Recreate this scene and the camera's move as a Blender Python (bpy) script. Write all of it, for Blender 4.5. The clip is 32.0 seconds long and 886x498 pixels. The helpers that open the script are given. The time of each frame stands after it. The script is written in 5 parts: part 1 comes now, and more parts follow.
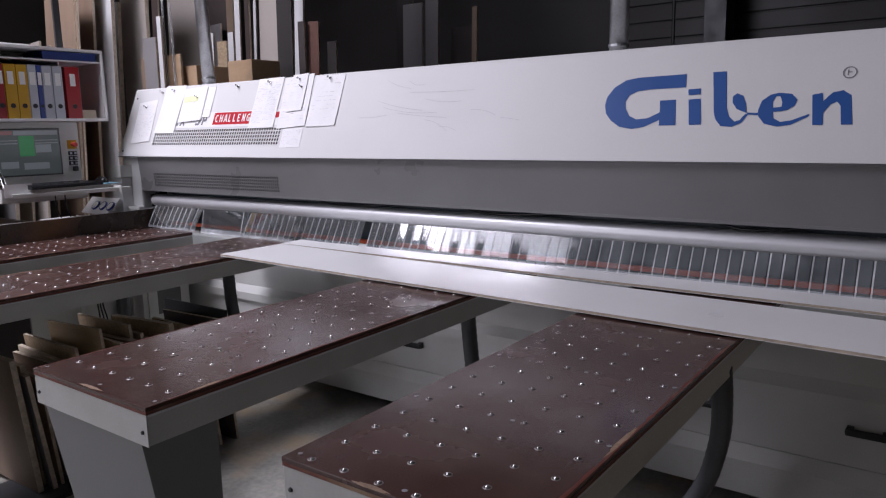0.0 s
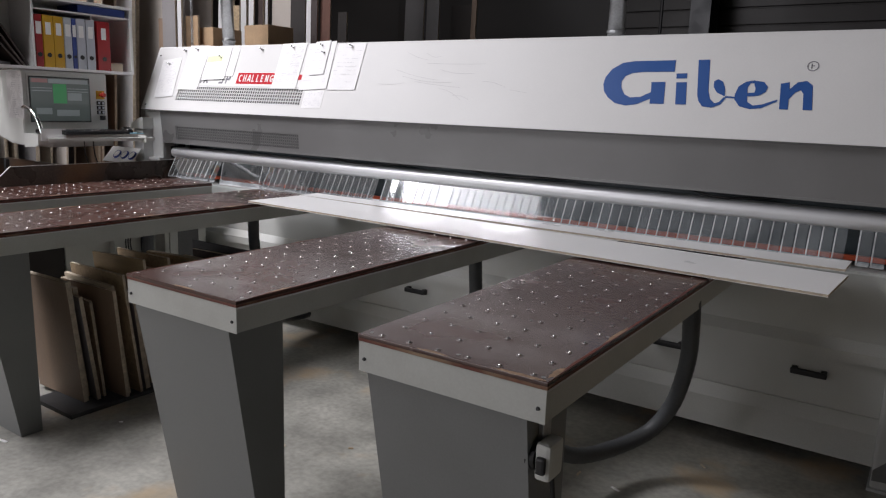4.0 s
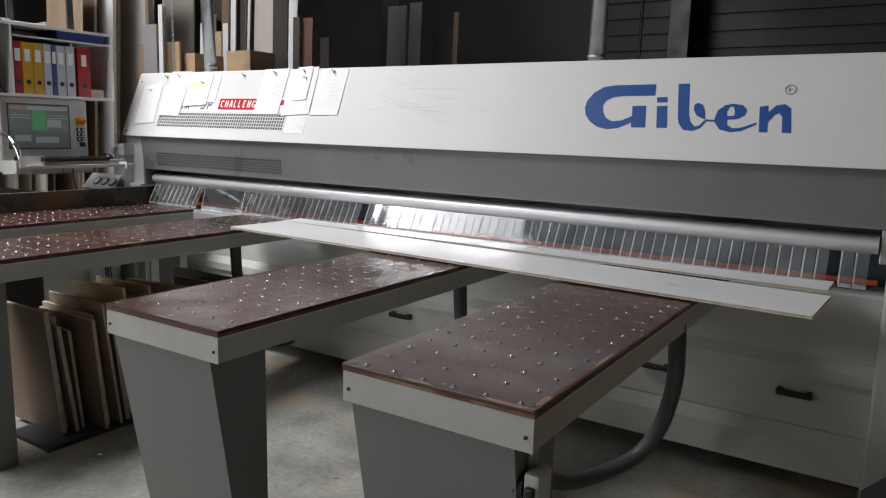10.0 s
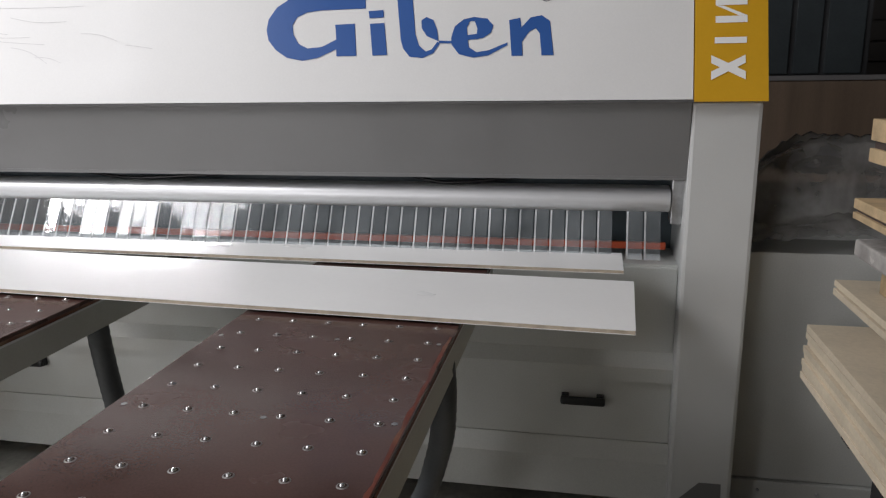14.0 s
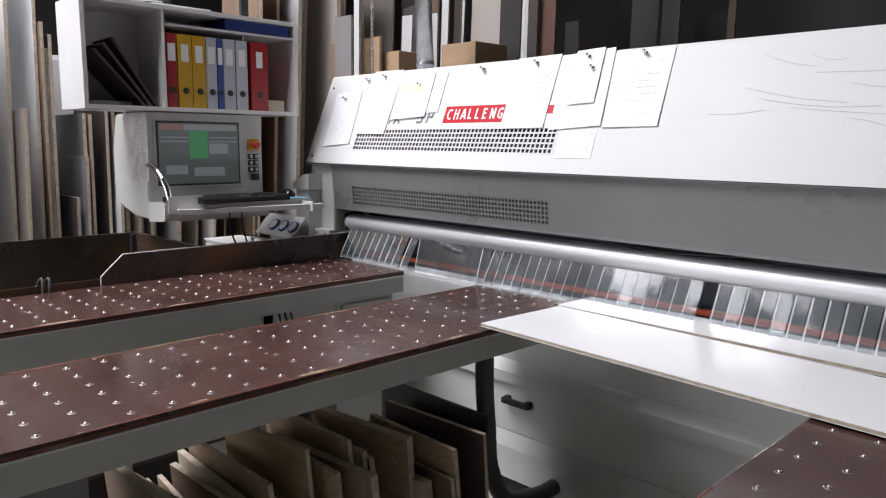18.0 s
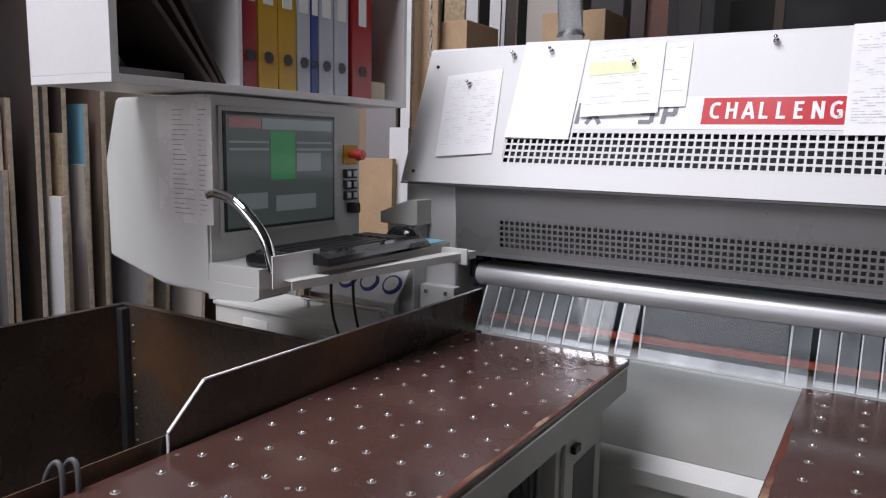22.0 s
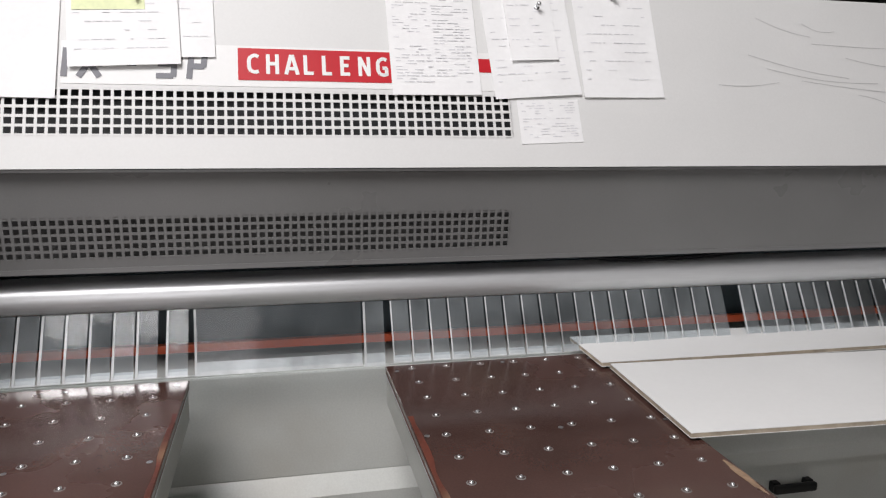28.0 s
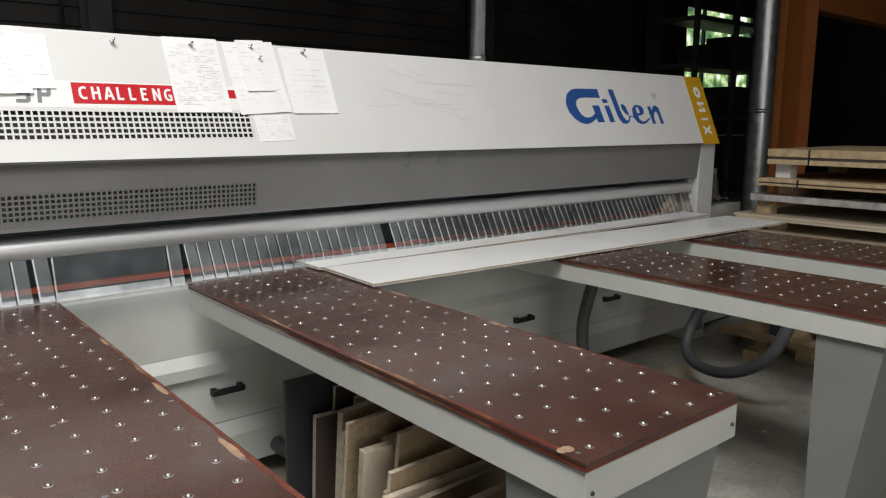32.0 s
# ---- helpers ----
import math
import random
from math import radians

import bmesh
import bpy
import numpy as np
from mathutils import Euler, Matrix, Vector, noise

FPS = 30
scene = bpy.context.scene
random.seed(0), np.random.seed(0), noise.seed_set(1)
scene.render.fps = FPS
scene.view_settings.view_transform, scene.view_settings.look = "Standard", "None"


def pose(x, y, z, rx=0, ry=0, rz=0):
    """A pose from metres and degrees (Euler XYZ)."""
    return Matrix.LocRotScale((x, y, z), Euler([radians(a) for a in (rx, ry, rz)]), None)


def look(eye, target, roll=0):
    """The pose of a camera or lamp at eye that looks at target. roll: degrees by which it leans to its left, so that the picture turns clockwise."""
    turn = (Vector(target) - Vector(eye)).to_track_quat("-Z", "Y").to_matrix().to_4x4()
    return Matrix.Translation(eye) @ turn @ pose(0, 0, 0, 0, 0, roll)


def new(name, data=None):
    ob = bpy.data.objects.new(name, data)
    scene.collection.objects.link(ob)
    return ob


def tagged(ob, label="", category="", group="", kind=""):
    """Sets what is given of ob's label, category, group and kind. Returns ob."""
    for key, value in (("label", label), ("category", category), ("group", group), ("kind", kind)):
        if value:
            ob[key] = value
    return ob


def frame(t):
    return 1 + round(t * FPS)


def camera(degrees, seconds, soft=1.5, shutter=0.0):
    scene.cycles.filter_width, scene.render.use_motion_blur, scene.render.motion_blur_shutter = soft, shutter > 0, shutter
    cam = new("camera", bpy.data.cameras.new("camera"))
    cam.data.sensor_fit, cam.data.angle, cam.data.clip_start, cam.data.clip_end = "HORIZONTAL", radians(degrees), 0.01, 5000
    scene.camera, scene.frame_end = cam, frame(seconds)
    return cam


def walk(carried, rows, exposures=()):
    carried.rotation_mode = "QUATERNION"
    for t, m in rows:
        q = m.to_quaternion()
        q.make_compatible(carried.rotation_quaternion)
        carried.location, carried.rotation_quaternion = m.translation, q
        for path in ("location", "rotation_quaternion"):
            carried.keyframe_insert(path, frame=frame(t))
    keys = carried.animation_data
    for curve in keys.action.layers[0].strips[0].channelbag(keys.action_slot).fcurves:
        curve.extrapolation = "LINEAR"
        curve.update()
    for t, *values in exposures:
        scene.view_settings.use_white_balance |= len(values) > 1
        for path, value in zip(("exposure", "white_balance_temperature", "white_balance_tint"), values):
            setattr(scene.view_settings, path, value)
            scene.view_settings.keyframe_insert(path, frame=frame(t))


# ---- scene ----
cam = camera(62.60, 32.0, 1.2)
PATH = [
    (0, (0.275, 0.517, 1.508), (-0.888, 2.110, 1.180), -1.2),
    (0.5, (0.228, 0.350, 1.471), (-0.872, 1.976, 1.085), -0.5),
    (1, (0.272, 0.221, 1.472), (-0.907, 1.790, 1.088), 2.3),
    (1.5, (0.341, 0.125, 1.467), (-0.820, 1.694, 1.033), 1.9),
    (2, (0.348, 0.091, 1.456), (-0.828, 1.657, 1.051), 2.8),
    (2.5, (0.366, 0.072, 1.458), (-0.776, 1.666, 1.065), 2.4),
    (3, (0.377, 0.066, 1.455), (-0.744, 1.672, 1.048), 1.7),
    (3.5, (0.383, 0.065, 1.453), (-0.728, 1.682, 1.066), 2.1),
    (4, (0.385, 0.065, 1.456), (-0.712, 1.693, 1.072), 2.0),
    (4.5, (0.387, 0.066, 1.460), (-0.699, 1.706, 1.102), 2.0),
    (6.5, (0.379, 0.080, 1.460), (-0.683, 1.737, 1.105), 1.9),
    (7, (0.375, 0.082, 1.459), (-0.684, 1.741, 1.105), 1.7),
    (7.5, (0.375, 0.080, 1.463), (-0.687, 1.737, 1.109), 1.8),
    (8, (0.377, 0.086, 1.461), (-0.688, 1.743, 1.116), 1.7),
    (8.5, (0.377, 0.084, 1.464), (-0.689, 1.742, 1.128), 1.8),
    (9, (0.374, 0.085, 1.463), (-0.696, 1.742, 1.132), 1.8),
    (9.5, (0.374, 0.081, 1.464), (-0.695, 1.739, 1.137), 1.8),
    (10, (0.375, 0.078, 1.465), (-0.693, 1.738, 1.142), 1.6),
    (10.5, (0.352, 0.087, 1.469), (-0.712, 1.747, 1.133), 1.2),
    (11, (0.238, 0.118, 1.458), (-0.757, 1.810, 1.075), 1.9),
    (11.5, (0.098, 0.165, 1.449), (-0.527, 2.010, 0.995), 1.1),
    (12, (0.054, 0.326, 1.439), (-0.382, 2.224, 0.986), 0.7),
    (12.5, (0.072, 0.543, 1.439), (-0.335, 2.452, 1.002), 0.9),
    (13, (0.046, 0.754, 1.420), (-0.349, 2.666, 0.987), 0.3),
    (13.5, (0.037, 0.966, 1.430), (-0.305, 2.883, 0.975), -1.0),
    (15.5, (0.006, 1.230, 1.448), (-0.693, 3.048, 0.994), -0.5),
    (16, (-0.235, 1.121, 1.472), (-1.089, 2.873, 1.022), -1.3),
    (16.5, (-0.487, 1.110, 1.424), (-1.658, 2.678, 1.012), -1.1),
    (17, (-0.730, 1.114, 1.456), (-2.118, 2.503, 1.077), -1.8),
    (17.5, (-0.936, 1.140, 1.467), (-2.416, 2.447, 1.147), 0.5),
    (18, (-1.199, 1.101, 1.473), (-2.616, 2.483, 1.183), 0.5),
    (18.5, (-1.439, 1.102, 1.468), (-2.760, 2.581, 1.209), 1.7),
    (19, (-1.691, 1.138, 1.477), (-3.002, 2.629, 1.236), 2.8),
    (19.5, (-1.947, 1.101, 1.487), (-3.215, 2.638, 1.312), 2.4),
    (20, (-2.182, 1.071, 1.495), (-3.386, 2.655, 1.296), 2.7),
    (20.5, (-2.413, 1.142, 1.483), (-3.626, 2.718, 1.276), 2.3),
    (21, (-2.673, 1.183, 1.494), (-3.845, 2.786, 1.249), 3.3),
    (21.5, (-2.877, 1.194, 1.498), (-3.947, 2.864, 1.236), 1.7),
    (22, (-3.036, 1.257, 1.490), (-4.075, 2.942, 1.203), 1.1),
    (22.5, (-3.165, 1.399, 1.500), (-4.210, 3.086, 1.250), 0.6),
    (23, (-3.302, 1.491, 1.501), (-4.359, 3.170, 1.249), 0.6),
    (23.5, (-3.485, 1.580, 1.488), (-4.495, 3.282, 1.200), -1.0),
    (24, (-3.570, 1.685, 1.478), (-4.552, 3.401, 1.175), -0.3),
    (24.5, (-3.593, 1.837, 1.474), (-4.644, 3.511, 1.166), 1.2),
    (26.5, (-3.476, 1.946, 1.436), (-3.807, 3.894, 1.126), 1.1),
    (27, (-3.459, 1.874, 1.444), (-3.509, 3.849, 1.133), 0.4),
    (27.5, (-3.433, 1.747, 1.450), (-3.197, 3.708, 1.137), 0.5),
    (28, (-3.420, 1.610, 1.489), (-2.986, 3.527, 1.121), 0.7),
    (28.5, (-3.403, 1.434, 1.463), (-2.797, 3.312, 1.135), 0.7),
    (29, (-3.456, 1.242, 1.465), (-2.658, 3.045, 1.132), 1.7),
    (29.5, (-3.565, 1.145, 1.477), (-2.620, 2.868, 1.106), 0.5),
    (30, (-3.692, 1.017, 1.448), (-2.655, 2.690, 1.095), -0.5),
    (30.5, (-3.759, 0.915, 1.512), (-2.650, 2.540, 1.149), 1.0),
    (31, (-3.837, 0.746, 1.522), (-2.657, 2.325, 1.181), 1.4),
    (31.5, (-3.970, 0.663, 1.495), (-2.776, 2.239, 1.191), 0.5),
    (32, (-4.147, 0.585, 1.489), (-2.890, 2.103, 1.150), 0.1),
]
EXPOSURES = [(0, 0.15, 6150, 25), (2, 0.18, 6200, 23), (4, 0.33, 6500, 16), (9, 0.34, 6550, 12), (10.5, 0.34, 6550, 12), (12, 0.38, 6550, 11), (13, 0.66, 6600, 12), (16, 0.76, 6500, 14), (17, 0.55, 6450, 15), (18, 0.49, 6400, 16), (19, 0.18, 6350, 18), (20, 0.1, 6300, 18), (24, 0.12, 6350, 18), (28, 0.04, 6700, 13), (29, -0.06, 6750, 12), (30, -0.23, 6800, 11), (31, -0.11, 6800, 10), (32, 0.19, 6850, 9)]
walk(cam, [(t, look(eye, target, roll)) for t, eye, target, roll in PATH], EXPOSURES)



# ---- world and light ----
FL = 0.0
world = bpy.data.worlds.new("world")
scene.world = world
world.use_nodes = True
wn = world.node_tree.nodes
sky = wn.new("ShaderNodeTexSky")
sky.sky_type, sky.sun_disc = "NISHITA", False
sky.sun_elevation, sky.sun_rotation = radians(50), radians(200)
world.node_tree.links.new(sky.outputs[0], wn["Background"].inputs[0])
wn["Background"].inputs[1].default_value = 0.1


def area_lamp(name, x, y, z, rx, rz, sx, sy, watts, colour=(1.0, 0.98, 0.95)):
    data = bpy.data.lights.new(name, "AREA")
    data.shape, data.size, data.size_y, data.energy, data.color = "RECTANGLE", sx, sy, watts, colour
    ob = new(name, data)
    ob.matrix_world = pose(x, y, z, rx, 0, rz)
    return ob


# rooflight that the guard strips mirror
area_lamp("rooflight_and_fill", -5.0, 0.0, 4.98, 0, 0, 2.4, 2.0, 135, (0.97, 0.98, 1.0))
# second overhead lamp is added fill for tables and sheets, no known source
area_lamp("rooflight_and_fill", -4.6, 1.35, 4.98, 0, 0, 2.2, 1.3, 140, (0.97, 0.98, 1.0))
# added unseen fill from the south side, where the wall has no door
area_lamp("south_fill", -6.3, -6.85, 2.7, 90, 0, 5.0, 3.6, 190, (0.98, 0.98, 1.0))


# ---- materials ----
def mat(name, colour, rough=0.5, metal=0.0, scale=6.0, vary=0.12, bump=0.02, fine=90.0, stain=None, stain_amount=0.0, random_tint=0.0, coat=0.0, stretch=(1, 1, 1), shine=0.5):
    m = bpy.data.materials.new(name)
    m.use_nodes = True
    nt = m.node_tree
    n, l = nt.nodes, nt.links
    b = n["Principled BSDF"]
    tc = n.new("ShaderNodeTexCoord")
    mp = n.new("ShaderNodeMapping")
    mp.inputs["Scale"].default_value = stretch
    l.new(tc.outputs["Object"], mp.inputs[0])
    big = n.new("ShaderNodeTexNoise")
    big.inputs["Scale"].default_value, big.inputs["Detail"].default_value = scale, 4
    l.new(mp.outputs[0], big.inputs["Vector"])
    small = n.new("ShaderNodeTexNoise")
    small.inputs["Scale"].default_value, small.inputs["Detail"].default_value = fine, 3
    l.new(mp.outputs[0], small.inputs["Vector"])
    ramp = n.new("ShaderNodeMapRange")
    ramp.inputs[1].default_value, ramp.inputs[2].default_value = 0.3, 0.7
    ramp.inputs[3].default_value, ramp.inputs[4].default_value = 1 - vary, 1 + vary
    l.new(big.outputs[0], ramp.inputs[0])
    r2 = n.new("ShaderNodeMapRange")
    r2.inputs[1].default_value, r2.inputs[2].default_value = 0.3, 0.7
    r2.inputs[3].default_value, r2.inputs[4].default_value = 1 - vary * 0.5, 1 + vary * 0.5
    l.new(small.outputs[0], r2.inputs[0])
    mul = n.new("ShaderNodeMath")
    mul.operation = "MULTIPLY"
    l.new(ramp.outputs[0], mul.inputs[0])
    l.new(r2.outputs[0], mul.inputs[1])
    out = mul.outputs[0]
    if random_tint:
        info = n.new("ShaderNodeObjectInfo")
        r3 = n.new("ShaderNodeMapRange")
        r3.inputs[3].default_value, r3.inputs[4].default_value = 1 - random_tint, 1 + random_tint
        l.new(info.outputs["Random"], r3.inputs[0])
        m3 = n.new("ShaderNodeMath")
        m3.operation = "MULTIPLY"
        l.new(out, m3.inputs[0])
        l.new(r3.outputs[0], m3.inputs[1])
        out = m3.outputs[0]
    sc = n.new("ShaderNodeVectorMath")
    sc.operation = "SCALE"
    sc.inputs[0].default_value = colour
    l.new(out, sc.inputs["Scale"])
    col = sc.outputs[0]
    if stain:
        st = n.new("ShaderNodeTexNoise")
        st.inputs["Scale"].default_value, st.inputs["Detail"].default_value = scale * 0.55, 6
        l.new(mp.outputs[0], st.inputs["Vector"])
        sr = n.new("ShaderNodeMapRange")
        sr.inputs[1].default_value, sr.inputs[2].default_value = 0.56, 0.70
        sr.inputs[3].default_value, sr.inputs[4].default_value = 0, stain_amount
        l.new(st.outputs[0], sr.inputs[0])
        mx = n.new("ShaderNodeMix")
        mx.data_type = "RGBA"
        l.new(sr.outputs[0], mx.inputs[0])
        l.new(col, mx.inputs[6])
        mx.inputs[7].default_value = (*stain, 1)
        col = mx.outputs[2]
    l.new(col, b.inputs["Base Color"])
    rr = n.new("ShaderNodeMapRange")
    rr.inputs[1].default_value, rr.inputs[2].default_value = 0.3, 0.7
    rr.inputs[3].default_value, rr.inputs[4].default_value = max(rough - 0.08, 0.02), min(rough + 0.1, 1)
    l.new(big.outputs[0], rr.inputs[0])
    l.new(rr.outputs[0], b.inputs["Roughness"])
    b.inputs["Metallic"].default_value = metal
    b.inputs["Specular IOR Level"].default_value = shine
    if coat:
        b.inputs["Coat Weight"].default_value = coat
        b.inputs["Coat Roughness"].default_value = 0.12
    if bump:
        bp = n.new("ShaderNodeBump")
        bp.inputs["Strength"].default_value, bp.inputs["Distance"].default_value = bump * 10, 0.002
        l.new(small.outputs[0], bp.inputs["Height"])
        l.new(bp.outputs[0], b.inputs["Normal"])
    return m


def glow_mat(name, colour, strength):
    m = bpy.data.materials.new(name)
    m.use_nodes = True
    b = m.node_tree.nodes["Principled BSDF"]
    b.inputs["Base Color"].default_value = (*[c * 0.2 for c in colour], 1)
    b.inputs["Emission Color"].default_value = (*colour, 1)
    b.inputs["Emission Strength"].default_value = strength
    b.inputs["Roughness"].default_value = 0.15
    return m


def clear_mat(name, tint, haze, gloss):
    """A thin clear plastic sheet: see-through, a little milky, with a sharp gloss."""
    m = bpy.data.materials.new(name)
    m.use_nodes = True
    nt = m.node_tree
    n, l = nt.nodes, nt.links
    n.remove(n["Principled BSDF"])
    tr = n.new("ShaderNodeBsdfTransparent")
    tr.inputs[0].default_value = (0.93, 0.95, 0.96, 1)
    df = n.new("ShaderNodeBsdfDiffuse")
    df.inputs[0].default_value = (*tint, 1)
    gl = n.new("ShaderNodeBsdfGlossy")
    gl.inputs["Roughness"].default_value = 0.06
    no = n.new("ShaderNodeTexNoise")
    no.inputs["Scale"].default_value, no.inputs["Detail"].default_value = 9, 5
    tc = n.new("ShaderNodeTexCoord")
    l.new(tc.outputs["Object"], no.inputs["Vector"])
    mr = n.new("ShaderNodeMapRange")
    mr.inputs[1].default_value, mr.inputs[2].default_value = 0.35, 0.75
    mr.inputs[3].default_value, mr.inputs[4].default_value = haze * 0.6, haze * 1.7
    l.new(no.outputs[0], mr.inputs[0])
    fr = n.new("ShaderNodeFresnel")
    fr.inputs[0].default_value = 1.5
    mu = n.new("ShaderNodeMath")
    mu.operation, mu.use_clamp = "MULTIPLY", True
    mu.inputs[1].default_value = gloss
    l.new(fr.outputs[0], mu.inputs[0])
    bp = n.new("ShaderNodeBump")
    bp.inputs["Strength"].default_value, bp.inputs["Distance"].default_value = 0.25, 0.004
    l.new(no.outputs[0], bp.inputs["Height"])
    l.new(bp.outputs[0], gl.inputs["Normal"])
    m1, m2 = n.new("ShaderNodeMixShader"), n.new("ShaderNodeMixShader")
    l.new(mr.outputs[0], m1.inputs[0])
    l.new(tr.outputs[0], m1.inputs[1])
    l.new(df.outputs[0], m1.inputs[2])
    l.new(mu.outputs[0], m2.inputs[0])
    l.new(m1.outputs[0], m2.inputs[1])
    l.new(gl.outputs[0], m2.inputs[2])
    l.new(m2.outputs[0], n["Material Output"].inputs[0])
    return m


M = {}
M["cover"] = mat("white_enamel", (0.74, 0.74, 0.73), 0.5, scale=2.5, vary=0.025, bump=0.004, fine=160, shine=0.3)
M["hood"] = mat("grey_enamel", (0.18, 0.18, 0.178), 0.32, scale=3, vary=0.05, bump=0.01, fine=300)
M["body"] = mat("pale_grey_enamel", (0.555, 0.565, 0.54), 0.36, scale=2.2, vary=0.08, bump=0.006, fine=200, stain=(0.34, 0.28, 0.20), stain_amount=0.4)
M["post"] = mat("light_grey_enamel", (0.56, 0.57, 0.56), 0.4, scale=3, vary=0.03, bump=0.005, fine=200)
M["frame"] = mat("table_frame_enamel", (0.50, 0.51, 0.48), 0.45, scale=5, vary=0.06, bump=0.008, fine=150, stain=(0.30, 0.28, 0.25), stain_amount=0.25)
M["leg"] = mat("slate_enamel", (0.195, 0.20, 0.198), 0.5, scale=4, vary=0.06, bump=0.01, fine=200)
M["beam"] = mat("matt_anodised_aluminium", (0.66, 0.67, 0.68), 0.42, 0.45, scale=5, vary=0.06, bump=0.01, fine=200, stretch=(0.05, 1, 1))
M["alu"] = mat("brushed_aluminium", (0.72, 0.73, 0.74), 0.40, 1.0, scale=5, vary=0.06, bump=0.01, fine=200, stretch=(0.05, 1, 1))
M["steel"] = mat("polished_steel", (0.75, 0.75, 0.76), 0.15, 1.0, vary=0.05, bump=0.0)
M["chrome"] = mat("chrome", (0.82, 0.82, 0.83), 0.06, 1.0, vary=0.02, bump=0.0)
M["phenolic"] = mat("brown_phenolic_film", (0.074, 0.036, 0.029), 0.22, scale=4, vary=0.22, bump=0.004, fine=240, stain=(0.12, 0.08, 0.06), stain_amount=0.45)
M["phenolic_edge"] = mat("red_brown_edge", (0.13, 0.032, 0.018), 0.5, scale=9, vary=0.3, bump=0.02, stain=(0.36, 0.25, 0.15), stain_amount=0.8)
M["laminate"] = mat("white_laminate", (0.87, 0.87, 0.86), 0.35, scale=3, vary=0.02, bump=0.003)
M["board_edge"] = mat("chipboard_edge", (0.46, 0.39, 0.30), 0.8, scale=40, vary=0.2, bump=0.05)
M["black"] = mat("black_plastic", (0.012, 0.012, 0.013), 0.4, vary=0.15, bump=0.01)
M["gloss_black"] = mat("glossy_black_plastic", (0.012, 0.012, 0.013), 0.12, vary=0.15, bump=0.0)
# shade of the cover's hollow as a colour, for the upper grille
M["dark"] = mat("recess_shade", (0.02, 0.022, 0.024), 0.6, vary=0.2, bump=0.01)
M["dark_grey"] = mat("dark_grey_sheet", (0.095, 0.095, 0.093), 0.5, vary=0.15, bump=0.01)
M["hose"] = mat("grey_ribbed_hose", (0.075, 0.08, 0.085), 0.5, vary=0.15, bump=0.01)
M["clear"] = clear_mat("clear_plastic_strip", (0.66, 0.70, 0.72), 0.09, 0.46)
M["clear_pane"] = clear_mat("clear_plastic_pane", (0.60, 0.64, 0.66), 0.05, 0.35)
M["clear_edge"] = clear_mat("clear_plastic_edge", (0.85, 0.87, 0.88), 0.5, 0.25)
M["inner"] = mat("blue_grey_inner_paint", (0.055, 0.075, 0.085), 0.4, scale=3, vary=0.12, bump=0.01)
M["orange"] = mat("orange_rail_paint", (0.62, 0.10, 0.035), 0.4, vary=0.08, bump=0.0)
M["yellow"] = mat("ochre_yellow_foil", (0.62, 0.34, 0.02), 0.4, vary=0.03, bump=0.003, shine=0.25)
M["blue"] = mat("blue_print", (0.03, 0.10, 0.33), 0.4, vary=0.03, bump=0.0, shine=0.25)
M["red"] = mat("red_print", (0.55, 0.02, 0.03), 0.4, vary=0.03, bump=0.0, shine=0.25)
M["white_print"] = mat("white_print", (0.85, 0.85, 0.84), 0.45, vary=0.02, bump=0.0, shine=0.25)
M["grey_print"] = mat("dark_grey_print", (0.22, 0.22, 0.24), 0.5, vary=0.03, bump=0.0, shine=0.25)
M["paper"] = mat("white_paper", (0.90, 0.90, 0.90), 0.75, scale=9, vary=0.03, bump=0.006)
M["ink"] = mat("faint_ink", (0.68, 0.68, 0.71), 0.8, vary=0.2, bump=0.0)
M["sleeve"] = mat("paper_in_sleeve", (0.68, 0.67, 0.66), 0.25, scale=9, vary=0.05, bump=0.01)
M["highlight"] = mat("highlighter_ink", (0.83, 0.88, 0.55), 0.8, vary=0.1, bump=0.0)
M["concrete"] = mat("concrete_floor", (0.34, 0.335, 0.30), 0.45, scale=4.2, vary=0.30, bump=0.02, fine=38, stain=(0.50, 0.38, 0.24), stain_amount=0.9)
M["wall_dark"] = mat("dark_corrugated_steel", (0.024, 0.021, 0.019), 0.5, scale=1.2, vary=0.2, bump=0.01)
M["wall_light"] = mat("pale_plaster", (0.42, 0.42, 0.43), 0.8, scale=1.5, vary=0.08, bump=0.02)
M["ceil"] = mat("dull_ceiling", (0.12, 0.12, 0.12), 0.8, scale=1.5, vary=0.1, bump=0.01)
M["wood"] = mat("raw_pine", (0.46, 0.34, 0.20), 0.7, scale=5, vary=0.2, bump=0.03, stretch=(0.3, 4, 4), random_tint=0.2)
M["ply"] = mat("pale_plywood", (0.58, 0.50, 0.38), 0.65, scale=5, vary=0.1, bump=0.02, random_tint=0.12)
M["chip"] = mat("raw_chipboard", (0.40, 0.30, 0.19), 0.8, scale=60, vary=0.2, bump=0.05, random_tint=0.15)
M["panel_white"] = mat("white_board", (0.72, 0.72, 0.72), 0.5, scale=2, vary=0.05, bump=0.004, random_tint=0.1)
M["panel_grey"] = mat("grey_board", (0.22, 0.21, 0.21), 0.6, scale=2, vary=0.08, bump=0.01, random_tint=0.35)
M["panel_brown"] = mat("brown_board", (0.24, 0.17, 0.12), 0.6, scale=3, vary=0.15, bump=0.01, stretch=(4, 4, 0.4), random_tint=0.35)
M["panel_dark"] = mat("dark_brown_board", (0.07, 0.05, 0.045), 0.55, scale=3, vary=0.15, bump=0.01, random_tint=0.35)
M["panel_beige"] = mat("beige_board", (0.42, 0.38, 0.34), 0.6, scale=2, vary=0.06, bump=0.005, random_tint=0.12)
